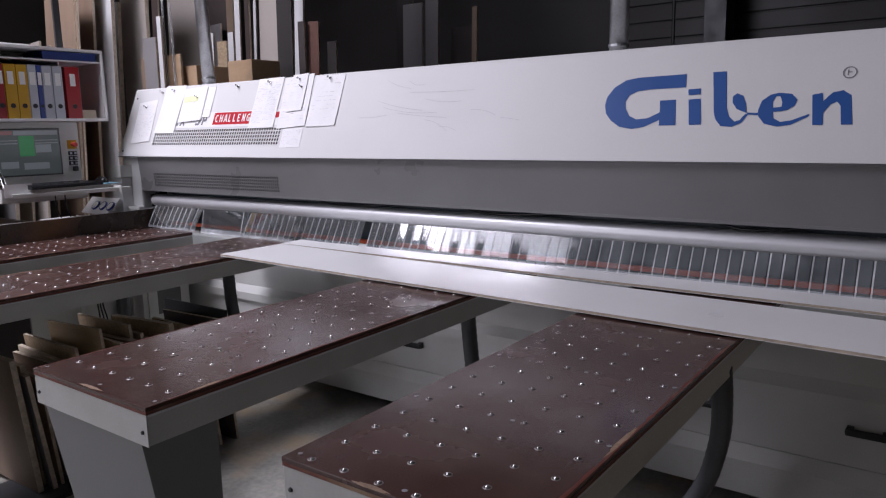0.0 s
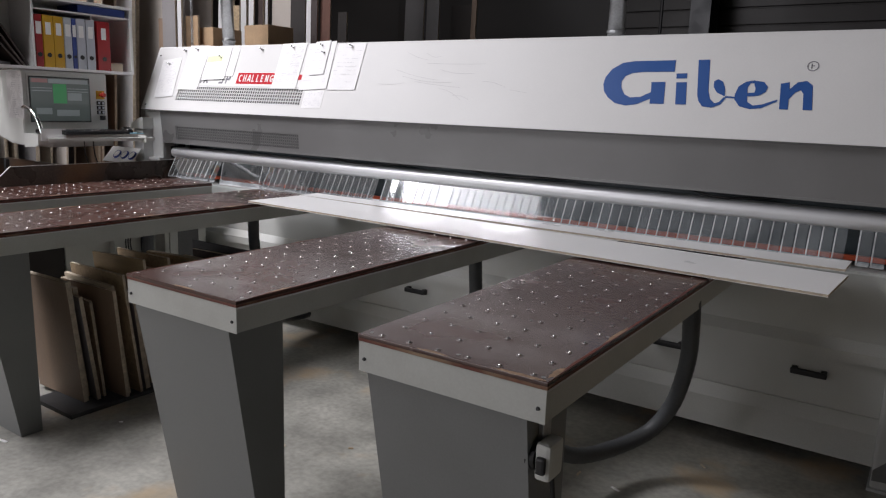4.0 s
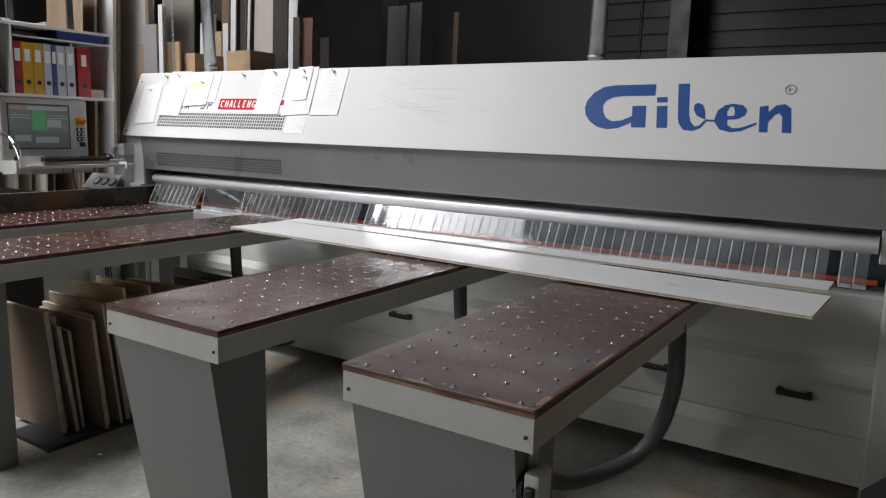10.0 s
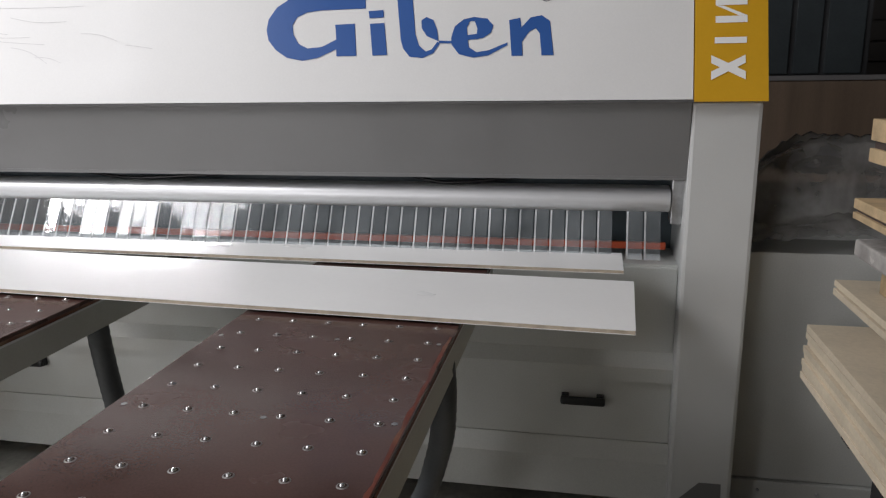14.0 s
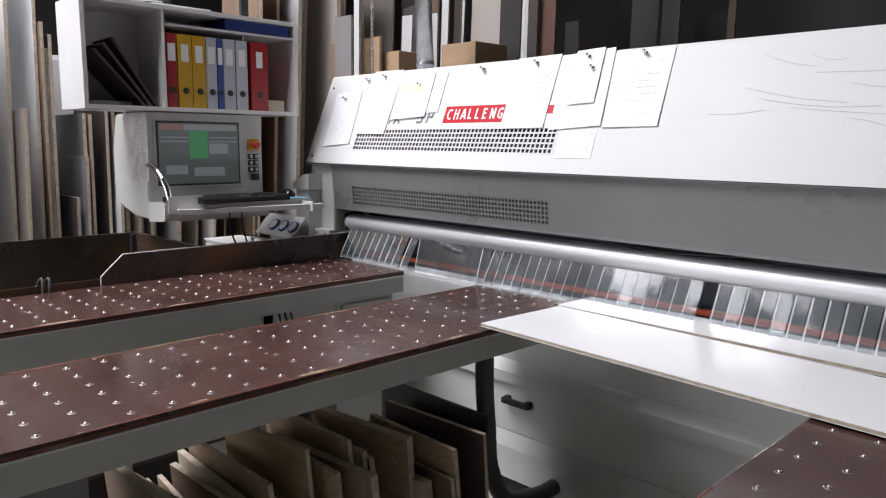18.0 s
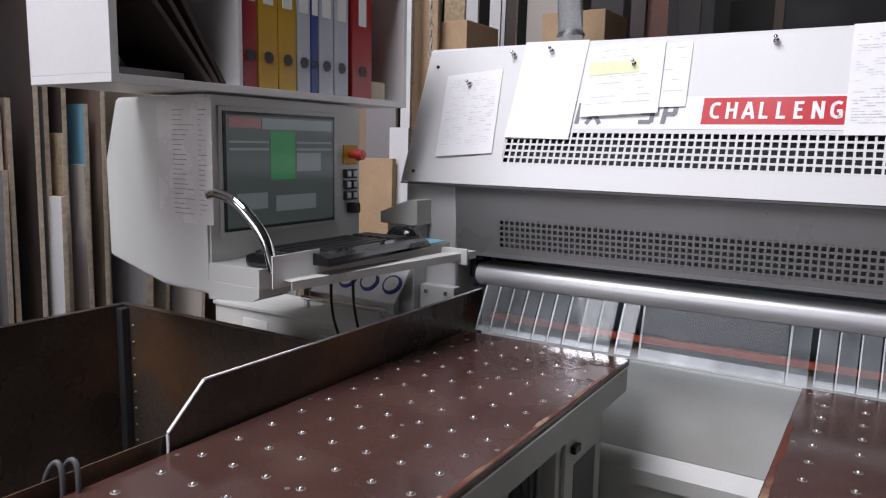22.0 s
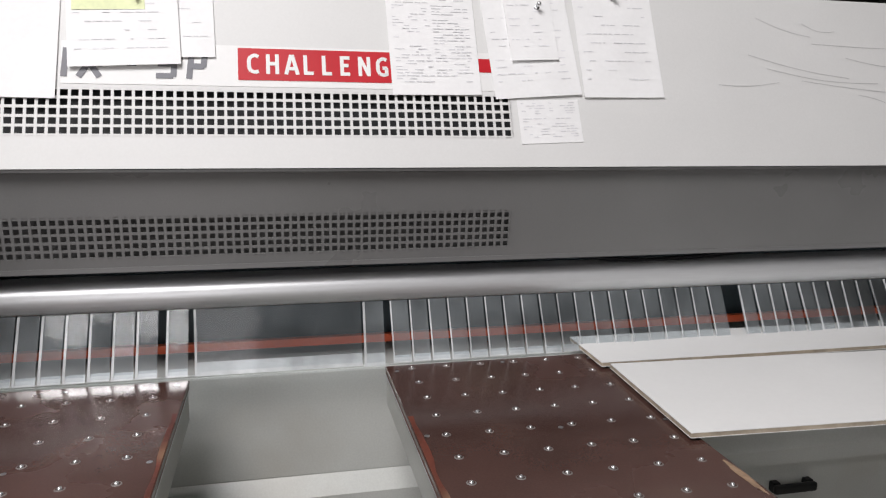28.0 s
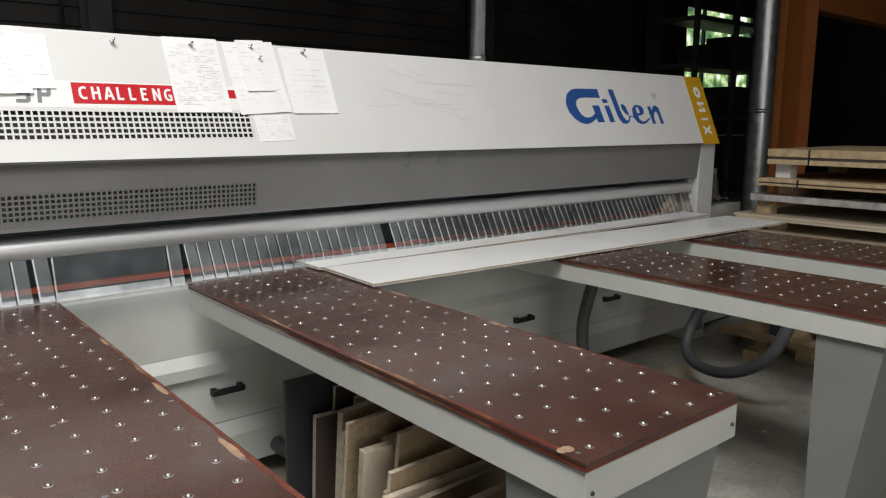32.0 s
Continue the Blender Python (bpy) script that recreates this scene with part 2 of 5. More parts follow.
M["panel_black"] = mat("blackish_board", (0.022, 0.018, 0.016), 0.6, scale=3, vary=0.2, bump=0.01)
M["panel_red"] = mat("red_brown_board", (0.14, 0.06, 0.04), 0.6, scale=3, vary=0.2, bump=0.01)
M["panel_blue"] = mat("pale_blue_board", (0.20, 0.42, 0.55), 0.5, scale=2, vary=0.05, bump=0.004)
M["card"] = mat("cardboard", (0.44, 0.30, 0.18), 0.8, scale=8, vary=0.1, bump=0.02)
M["caster"] = mat("worn_bright_steel", (0.30, 0.28, 0.27), 0.45, 0.6, vary=0.06, bump=0.0)
M["caster_ball"] = mat("steel_ball", (0.80, 0.80, 0.80), 0.22, 0.8, vary=0.03, bump=0.0)
M["bare_wood"] = mat("bare_worn_wood", (0.30, 0.20, 0.13), 0.75, scale=40, vary=0.3, bump=0.04)
M["galv"] = mat("galvanised_steel", (0.52, 0.53, 0.54), 0.38, 0.9, scale=9, vary=0.2, bump=0.01)
M["orange_steel"] = mat("orange_painted_steel", (0.42, 0.14, 0.035), 0.55, scale=4, vary=0.1, bump=0.01)
M["steel_dark"] = mat("dark_steel", (0.05, 0.052, 0.055), 0.45, 0.3, vary=0.15, bump=0.01)
M["console"] = mat("console_grey_enamel", (0.60, 0.61, 0.58), 0.42, scale=4, vary=0.04, bump=0.006, fine=200)
M["melamine"] = mat("white_melamine", (0.76, 0.76, 0.75), 0.45, scale=4, vary=0.03, bump=0.003)
# orange-brown patches put the chipboard's reflection into the steel's colour
M["bin_steel"] = mat("brown_sheet_steel", (0.095, 0.075, 0.062), 0.30, 0.5, scale=3, vary=0.35, bump=0.01, stain=(0.30, 0.14, 0.05), stain_amount=0.5)
M["wrap"] = clear_mat("crumpled_clear_wrap", (0.66, 0.64, 0.61), 0.45, 1.6)
M["dim_glass"] = mat("dim_cabinet_glass", (0.05, 0.06, 0.065), 0.08, vary=0.1, bump=0.0)
M["film"] = mat("clear_wrap", (0.42, 0.40, 0.38), 0.2, scale=12, vary=0.3, bump=0.3, fine=14)
for key, rgb in (("b_red", (0.34, 0.008, 0.012)), ("b_yellow", (0.58, 0.33, 0.01)), ("b_grey", (0.50, 0.53, 0.58)), ("b_blue", (0.03, 0.06, 0.25)), ("b_orange", (0.62, 0.05, 0.03))):
    M[key] = mat("binder_" + key[2:], rgb, 0.4, scale=8, vary=0.05, bump=0.004)


# ---- mesh helpers ----
def thing(name, label, category, group="", kind="", at=(0, 0, 0)):
    ob = new(name)
    ob.empty_display_size = 0.1
    ob.location = at
    return tagged(ob, label, category, group, kind)


def part(name, bm, material, parent=None, label="", smooth=False):
    data = bpy.data.meshes.new(name)
    bmesh.ops.recalc_face_normals(bm, faces=bm.faces[:])
    bm.to_mesh(data)
    bm.free()
    for m in material if isinstance(material, (list, tuple)) else [material]:
        data.materials.append(m)
    if smooth:
        data.shade_smooth()
    ob = new(name, data)
    if parent:
        ob.parent = parent
        ob.matrix_parent_inverse = Matrix.Translation(-full(parent))
    if label:
        ob["label"] = label
    return ob


def full(ob):
    """World place of a plain, unturned parent."""
    return Vector(ob.location) if ob.type == "EMPTY" else Vector((0, 0, 0))


def add_box(bm, x0, x1, y0, y1, z0, z1, bevel=0.0, m=None):
    got = bmesh.ops.create_cube(bm, size=1)["verts"]
    for v in got:
        v.co = Vector((x0 + (v.co.x + 0.5) * (x1 - x0), y0 + (v.co.y + 0.5) * (y1 - y0), z0 + (v.co.z + 0.5) * (z1 - z0)))
    if bevel:
        edges = list({e for v in got for e in v.link_edges})
        made = bmesh.ops.bevel(bm, geom=edges, offset=bevel, segments=2, affect="EDGES", profile=0.6)
        got = list({v for f in made["faces"] for v in f.verts} | {v for v in got if v.is_valid})
    if m is not None:
        bmesh.ops.transform(bm, matrix=m, verts=got)
    return got


def box(x0, x1, y0, y1, z0, z1, bevel=0.004, m=None):
    bm = bmesh.new()
    add_box(bm, x0, x1, y0, y1, z0, z1, bevel, m)
    return bm


def prism(profile, x0, x1, axis="x"):
    """A profile of (y, z) drawn along x (or (x, z) along y, or (x, y) along z)."""
    bm = bmesh.new()
    put = {"x": lambda a, b, c: (c, a, b), "y": lambda a, b, c: (a, c, b), "z": lambda a, b, c: (a, b, c)}[axis]
    lo = [bm.verts.new(put(a, b, x0)) for a, b in profile]
    hi = [bm.verts.new(put(a, b, x1)) for a, b in profile]
    n = len(profile)
    for i in range(n):
        bm.faces.new((lo[i], lo[(i + 1) % n], hi[(i + 1) % n], hi[i]))
    bm.faces.new(lo[::-1])
    bm.faces.new(hi)
    return bm


def add_tube(bm, points, r, sides=12, steps=6, rib=0.0):
    """A round tube on a smooth line through the points."""
    pts = [Vector(p) for p in points]
    line = []
    for i in range(len(pts) - 1):
        p0, p1, p2, p3 = pts[max(i - 1, 0)], pts[i], pts[i + 1], pts[min(i + 2, len(pts) - 1)]
        for k in range(steps):
            t = k / steps
            line.append(0.5 * (2 * p1 + (p2 - p0) * t + (2 * p0 - 5 * p1 + 4 * p2 - p3) * t * t + (3 * p1 - p0 - 3 * p2 + p3) * t ** 3))
    line.append(pts[-1])
    up, rings = Vector((0.31, 0.2, 0.93)), []
    for i, p in enumerate(line):
        d = (line[min(i + 1, len(line) - 1)] - line[max(i - 1, 0)]).normalized()
        a = d.cross(up).normalized()
        c = a.cross(d)
        up = c
        rad = r * (1 + rib * (i % 2))
        rings.append([bm.verts.new(p + rad * (math.cos(q) * a + math.sin(q) * c)) for q in (2 * math.pi * k / sides for k in range(sides))])
    for u, v in zip(rings, rings[1:]):
        for k in range(sides):
            bm.faces.new((u[k], u[(k + 1) % sides], v[(k + 1) % sides], v[k]))
    bm.faces.new(rings[0][::-1])
    bm.faces.new(rings[-1])
    return bm


def tube(points, r, sides=12, steps=6, rib=0.0):
    return add_tube(bmesh.new(), points, r, sides, steps, rib)


def plain(name, bm, material, label, category, group="", kind="", smooth=False):
    return tagged(part(name, bm, material, None, "", smooth), label, category, group, kind)


# ---- the hall ----
def slab(name, x0, x1, y0, y1, z0, z1, material, label, category):
    return plain(name, box(x0, x1, y0, y1, z0, z1, 0), material, label, category, kind="structure")


slab("floor", -10, 16, -7, 9.1, FL - 0.2, FL, M["concrete"], "dusty grey concrete workshop floor with sawdust", "floor")
slab("ceiling", -10, 16, -7, 9.1, 5.0, 5.2, M["ceil"], "dull grey workshop ceiling", "ceiling")
slab("wall_south", -10, 16, -7.2, -7, FL, 5.0, M["wall_light"], "pale plain workshop wall behind the tables", "wall")
slab("wall_west", -10.2, -10, -7.2, 9.1, FL, 5.0, M["wall_dark"], "dark workshop wall at the board racks", "wall")
slab("wall_east", 16, 16.2, -7.2, 9.1, FL, 5.0, M["wall_dark"], "dark workshop side wall", "wall")
WX0, WX1, WZ0, WZ1 = 9.0, 11.7, 1.80, 3.85
wall = thing("wall_north", "dark workshop back wall with one window", "wall", kind="structure", at=(0, 9.05, FL))
for x0, x1, z0, z1 in ((-10, WX0, FL, 5.0), (WX1, 16, FL, 5.0), (WX0, WX1, FL, WZ0), (WX0, WX1, WZ1, 5.0)):
    part("wall_piece", box(x0, x1, 9.0, 9.1, z0, z1, 0), M["wall_dark"], wall)
window = thing("window_1", "dark framed workshop window with trees outside", "window", kind="structure", at=(10.35, 9.05, WZ0))
for x0, x1, z0, z1 in ((WX0, WX0 + 0.08, WZ0, WZ1), (WX1 - 0.08, WX1, WZ0, WZ1), (WX0 + 0.08, WX1 - 0.08, WZ0, WZ0 + 0.08), (WX0 + 0.08, WX1 - 0.08, WZ1 - 0.08, WZ1), (9.70, 9.76, WZ0 + 0.08, WZ1 - 0.08), (10.85, 10.91, WZ0 + 0.08, WZ1 - 0.08), (9.76, 10.85, 2.9, 2.95)):
    part("window_frame", box(x0, x1, 9.01, 9.07, z0, z1, 0), M["steel_dark"], window)
# daylit trees far outside the window
leaf = bpy.data.materials.new("daylit_trees")
leaf.use_nodes = True
ln, ll = leaf.node_tree.nodes, leaf.node_tree.links
lt = ln.new("ShaderNodeTexCoord")
lno = ln.new("ShaderNodeTexNoise")
lno.inputs["Scale"].default_value, lno.inputs["Detail"].default_value = 2.6, 6
ll.new(lt.outputs["Object"], lno.inputs["Vector"])
lr = ln.new("ShaderNodeValToRGB")
for pos, rgb in ((0.36, (0.02, 0.05, 0.02, 1)), (0.48, (0.10, 0.22, 0.06, 1)), (0.58, (0.45, 0.6, 0.3, 1)), (0.66, (0.9, 1.0, 0.95, 1))):
    e = lr.color_ramp.elements.new(pos)
    e.color = rgb
lr.color_ramp.elements.remove(lr.color_ramp.elements[0])
lr.color_ramp.elements.remove(lr.color_ramp.elements[-1])
ll.new(lno.outputs[0], lr.inputs[0])
ll.new(lr.outputs[0], ln["Principled BSDF"].inputs["Emission Color"])
ln["Principled BSDF"].inputs["Emission Strength"].default_value = 1.1
ln["Principled BSDF"].inputs["Base Color"].default_value = (0.05, 0.08, 0.04, 1)
plain("backdrop", box(6, 22, 13.0, 13.1, -1, 8, 0), leaf, "bright sunlit trees outside the window", "backdrop", kind="structure")
slab("ground", 4, 24, 9.1, 30, FL - 0.2, FL - 0.02, M["concrete"], "pale ground outside the window", "ground")


# ---- the panel saw ----
CB, CT = Vector((0, 3.259, 1.3645)), Vector((0, 3.4365, 1.800))
DROP = 0.0525
SLOPE = (CT - CB).normalized()
OUT = Vector((0, -SLOPE.z, SLOPE.y))
COVER = math.degrees(math.atan2(SLOPE.z, SLOPE.y))
XL, XR, XO = -4.440, 0.516, 0.321
saw = thing("panel_saw", "long white panel saw with tilted cover and clear strips", "saw machine", at=(-2, 3.6, FL))


def on_cover(x, z, off=0.0):
    """The place on the cover's tilted front at x and drawing height z (cover foot at 1.417)."""
    z -= DROP
    return Vector((x, CB.y + (z - CB.z) * SLOPE.y / SLOPE.z, z)) + off * OUT


def cover_pose(x, z, off, turn=0.0):
    return Matrix.Translation(on_cover(x, z, off)) @ pose(0, 0, 0, COVER) @ pose(0, 0, 0, 0, 0, turn)


def sheet(x0, x1, z0, z1, a=None):
    """A tilted strip of the cover, 3 mm thick."""
    bm = bmesh.new()
    v = [bm.verts.new(on_cover(x, z, o)) for o in (0, -0.003) for x, z in ((x0, z0), (x1, z0), (x1, z1), (x0, z1))]
    for f in ((0, 1, 2, 3), (7, 6, 5, 4), (0, 4, 5, 1), (1, 5, 6, 2), (2, 6, 7, 3), (3, 7, 4, 0)):
        bm.faces.new([v[i] for i in f])
    return bm


UV = (-4.081, -2.873, 1.486, 1.584)
bm = bmesh.new()
for x0, x1, z0, z1 in ((XL, UV[0], 1.417, 1.853), (UV[1], XO, 1.417, 1.853), (UV[0], UV[1], 1.417, UV[2]), (UV[0], UV[1], UV[3], 1.853)):
    piece = sheet(x0, x1, z0, z1)
    data = bpy.data.meshes.new("piece")
    piece.to_mesh(data)
    piece.free()
    bm.from_mesh(data)
add = prism([(3.4365, 1.800), (3.4465, 1.809), (3.95, 1.809), (3.95, 1.802), (3.4495, 1.797)], XL, XO)
data = bpy.data.meshes.new("piece")
add.to_mesh(data)
add.free()
bm.from_mesh(data)
part("cover", bm, M["cover"], saw, "white enamelled tilted cover with fine scratches")
bm = prism([(3.257, 1.3565), (3.264, 1.3565), (3.264, 1.3625), (3.257, 1.3625)], XL, XR)
part("cover_edge", bm, M["dark_grey"], saw)
END = [(3.263, 1.3645), (3.4375, 1.798), (3.95, 1.8055), (3.95, 1.3645)]
part("end_plate", prism(END, XL, XL + 0.012), M["cover"], saw)
part("end_plate", prism([(3.2535, 1.3585), (3.4345, 1.8055), (3.95, 1.8135), (3.95, 1.3585)], XO + 0.003, XR), M["yellow"], saw, "ochre yellow end cap with white lettering")


def grille(x0, x1, rows, at, pitch, bar, material, name):
    bm = bmesh.new()
    n = round((x1 - x0) / pitch)
    step = (x1 - x0) / n
    h = rows * pitch

    def strip(u0, u1, w0, w1):
        v = [bm.verts.new(at(u, w, o)) for o in (0.0, -0.0025) for u, w in ((u0, w0), (u1, w0), (u1, w1), (u0, w1))]
        for f in ((0, 1, 2, 3), (0, 4, 5, 1), (1, 5, 6, 2), (2, 6, 7, 3), (3, 7, 4, 0)):
            bm.faces.new([v[i] for i in f])

    for i in range(n + 1):
        strip(x0 + i * step - bar / 2, x0 + i * step + bar / 2, 0, h)
    for k in range(rows + 1):
        for i in range(n):
            strip(x0 + i * step + bar / 2, x0 + (i + 1) * step - bar / 2, k * pitch - bar / 2, k * pitch + bar / 2)
    part(name, bm, material, saw)


rise = (UV[3] - UV[2]) / 5 / SLOPE.z
grille(UV[0], UV[1], 5, lambda u, w, o: on_cover(u, UV[2] + w * SLOPE.z, o), rise, 0.0062, M["cover"], "upper_grille")
# added near-black sheet: its colour stands in for shade behind the holes
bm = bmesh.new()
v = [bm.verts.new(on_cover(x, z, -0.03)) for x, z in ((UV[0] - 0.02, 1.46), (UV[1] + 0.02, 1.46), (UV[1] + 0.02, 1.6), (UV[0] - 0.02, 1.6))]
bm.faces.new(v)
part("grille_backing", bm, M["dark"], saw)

# grey hood under the cover
HT, HB = Vector((0, 3.273, 1.3565)), Vector((0, 3.292, 1.144))
HS = (HB - HT).normalized()
HO = Vector((0, HS.z, -HS.y))
if HO.y > 0:
    HO = -HO


def on_hood(x, z, off=0.0):
    return Vector((x, HT.y + (z - HT.z) * HS.y / HS.z, z)) + off * HO


LV = (-4.081, -2.875, 1.167, 1.257)
HL = -4.238
bm = bmesh.new()
for x0, x1, z0, z1 in ((HL, LV[0], HB.z, HT.z), (LV[1], XO, HB.z, HT.z), (LV[0], LV[1], HB.z, LV[2]), (LV[0], LV[1], LV[3], HT.z)):
    v = [bm.verts.new(on_hood(x, z, o)) for o in (0, -0.003) for x, z in ((x0, z0), (x1, z0), (x1, z1), (x0, z1))]
    for f in ((0, 1, 2, 3), (7, 6, 5, 4), (0, 4, 5, 1), (1, 5, 6, 2), (2, 6, 7, 3), (3, 7, 4, 0)):
        bm.faces.new([v[i] for i in f])
part("hood", bm, M["hood"], saw, "dark grey enamelled hood below the cover")
grille(LV[0], LV[1], 5, lambda u, w, o: on_hood(u, LV[2] + w * 0.995, o), 0.0181, 0.0062, M["hood"], "lower_grille")
# added dark grey sheet paints the weaker shade behind the lower holes
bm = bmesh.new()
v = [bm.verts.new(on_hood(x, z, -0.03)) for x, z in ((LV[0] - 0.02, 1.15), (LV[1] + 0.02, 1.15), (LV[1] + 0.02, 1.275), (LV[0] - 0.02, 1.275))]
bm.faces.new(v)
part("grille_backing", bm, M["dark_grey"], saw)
part("hood_lip", prism([(3.290, 1.135), (3.296, 1.135), (3.50, 1.139), (3.50, 1.146), (3.290, 1.146)], HL, XO), M["hood"], saw)

# end posts
bm = box(XO, 0.512, 3.280, 3.95, FL + 0.012, 1.357, 0.012)
part("post", bm, M["post"], saw, "light grey end post")
part("post_foot", box(0.312, 0.520, 3.272, 3.95, FL, FL + 0.012, 0.002), M["post"], saw)
bm = bmesh.new()
v = [bm.verts.new((x, y, z)) for y in (3.2785, 3.2798) for x, z in ((0.325, 0.045), (0.485, 0.055), (0.480, 0.185), (0.415, 0.185), (0.325, 0.09))]
for f in ((0, 1, 2, 3, 4), (9, 8, 7, 6, 5), (0, 5, 6, 1), (1, 6, 7, 2), (2, 7, 8, 3), (3, 8, 9, 4), (4, 9, 5, 0)):
    bm.faces.new([v[i] for i in f])
part("worn_foot", bm, M["hood"], saw, "dark bare patch at the post foot")
part("post", box(XL + 0.005, HL, 3.285, 3.95, FL, 1.357, 0.012), M["post"], saw, "light grey end post")

# pressure beam: a rounded aluminium profile
prof = [(3.40, 1.105)] + [(3.344 + 0.036 * math.cos(radians(a)), 1.069 + 0.036 * math.sin(radians(a))) for a in range(90, 275, 12)] + [(3.40, 1.033)]
beam = part("pressure_beam", prism(prof, -4.175, 0.283), M["beam"], saw, "pale matt aluminium pressure beam", smooth=True)
beam.data.set_sharp_from_angle(angle=radians(40))
part("beam_end", box(-4.185, -4.175, 3.312, 3.42, 1.028, 1.110, 0.003), M["black"], saw)
part("beam_bracket", box(-4.235, -4.186, 3.38, 3.44, 1.045, 1.145, 0.004), M["steel_dark"], saw)
part("beam_bracket", box(0.288, 0.327, 3.34, 3.40, 0.995, 1.13, 0.004), M["galv"], saw)

# inside behind the strips
part("inner_back", box(-4.23, XO, 3.58, 3.60, 0.84, 1.35, 0), M["inner"], saw, "dark blue-grey inner back panel")
part("inner_bed", box(-4.23, XO, 3.345, 3.58, 0.83, 0.868, 0.003), M["body"], saw)
part("inner_rail", box(-4.19, XO - 0.03, 3.44, 3.46, 0.893, 0.915, 0.003), M["orange"], saw, "orange painted rail behind the strips")

# clear guard strips in their groups: (first x, last x, count, foot y)
GROUPS = [(-4.135, -3.692, 9, 3.243), (-3.678, -3.627, 1, 3.241), (-3.620, -3.232, 1, 3.275), (-3.232, -3.178, 1, 3.270), (-3.166, -2.258, 19, 3.247), (-2.212, 0.122, 50, 3.247), (0.160, 0.262, 2, 3.26)]
for x0, x1, n, foot in GROUPS:
    step = (x1 - x0) / n
    for i in range(n):
        a, b = x0 + i * step, x0 + (i + 1) * step - 0.004
        w = 0.0035 if x0 == -3.166 else 0.0055
        lean = random.uniform(-0.004, 0.004)
        bm = bmesh.new()
        pts = [(3.316, 1.037), (foot + 0.012 + lean, 0.930), (foot + lean, 0.903 if foot < 3.27 else 0.889)]
        rows = [[bm.verts.new((x, y, z)) for x in (a, b)] for y, z in pts]
        rear = [[bm.verts.new((x, y + 0.003, z + 0.001)) for x in (a, b)] for y, z in pts]
        for r in range(2):
            bm.faces.new((rows[r][0], rows[r][1], rows[r + 1][1], rows[r + 1][0]))
            bm.faces.new((rear[r][0], rear[r + 1][0], rear[r + 1][1], rear[r][1]))
        wide = b - a > 0.1
        strip = part("guard_pane" if wide else "guard_strip", bm, M["clear_pane" if wide else "clear"], saw, "wide clear guard pane" if wide else "")
        bm = bmesh.new()
        for r in range(2):
            (p, q), (s, t2) = pts[r], pts[r + 1]
            bm.faces.new([bm.verts.new(c) for c in ((a, p - 0.001, q), (a + w, p - 0.001, q), (a + w, s - 0.001, t2), (a, s - 0.001, t2))])
        (p, q), (s, t2) = pts[1], pts[2]
        bm.faces.new([bm.verts.new(c) for c in ((a + w, p - 0.001, q - 0.012), (b, p - 0.001, q - 0.012), (b, s - 0.001, t2), (a + w, s - 0.001, t2))])
        part("strip_edge", bm, M["clear_edge"], strip)

# cables in the dark slot over the beam
for x0, x1, z in ((-2.75, -1.95, 1.108), (-1.75, -1.0, 1.112), (-0.55, -0.1, 1.110)):
    part("slot_cable", tube([(x0, 3.40, 1.135), (x0 + 0.3 * (x1 - x0), 3.36, z), (x0 + 0.6 * (x1 - x0), 3.365, z + 0.006), (x1, 3.40, 1.135)], 0.006, 8, 6), M["black"], saw, smooth=True)
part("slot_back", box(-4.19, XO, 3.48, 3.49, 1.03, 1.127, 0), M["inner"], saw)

# base body
part("base_top", box(-4.235, XO, 3.340, 3.95, 0.585, 0.862, 0.006), M["body"], saw)
part("base_ledge", prism([(3.342, 0.588), (3.305, 0.545), (3.305, 0.50), (3.36, 0.50), (3.36, 0.588)], -4.235, XO), M["body"], saw)
part("base_panel", box(-4.235, XO, 3.325, 3.95, 0.286, 0.498, 0.004), M["body"], saw)
part("base_plinth", prism([(3.302, 0.092), (3.302, 0.225), (3.327, 0.284), (3.95, 0.284), (3.95, 0.092)], -4.235, XO), M["body"], saw)
for hx in (-3.024, -1.976, -1.310, -0.536, 0.049):
    handle = part("drawer_handle", box(hx - 0.07, hx + 0.07, 3.287, 3.305, 0.412, 0.439, 0.008), M["black"], saw, "black plastic bow handle")
    for s in (-0.055, 0.055):
        part("handle_foot", box(hx + s - 0.012, hx + s + 0.012, 3.303, 3.327, 0.410, 0.441, 0.004), M["black"], handle)


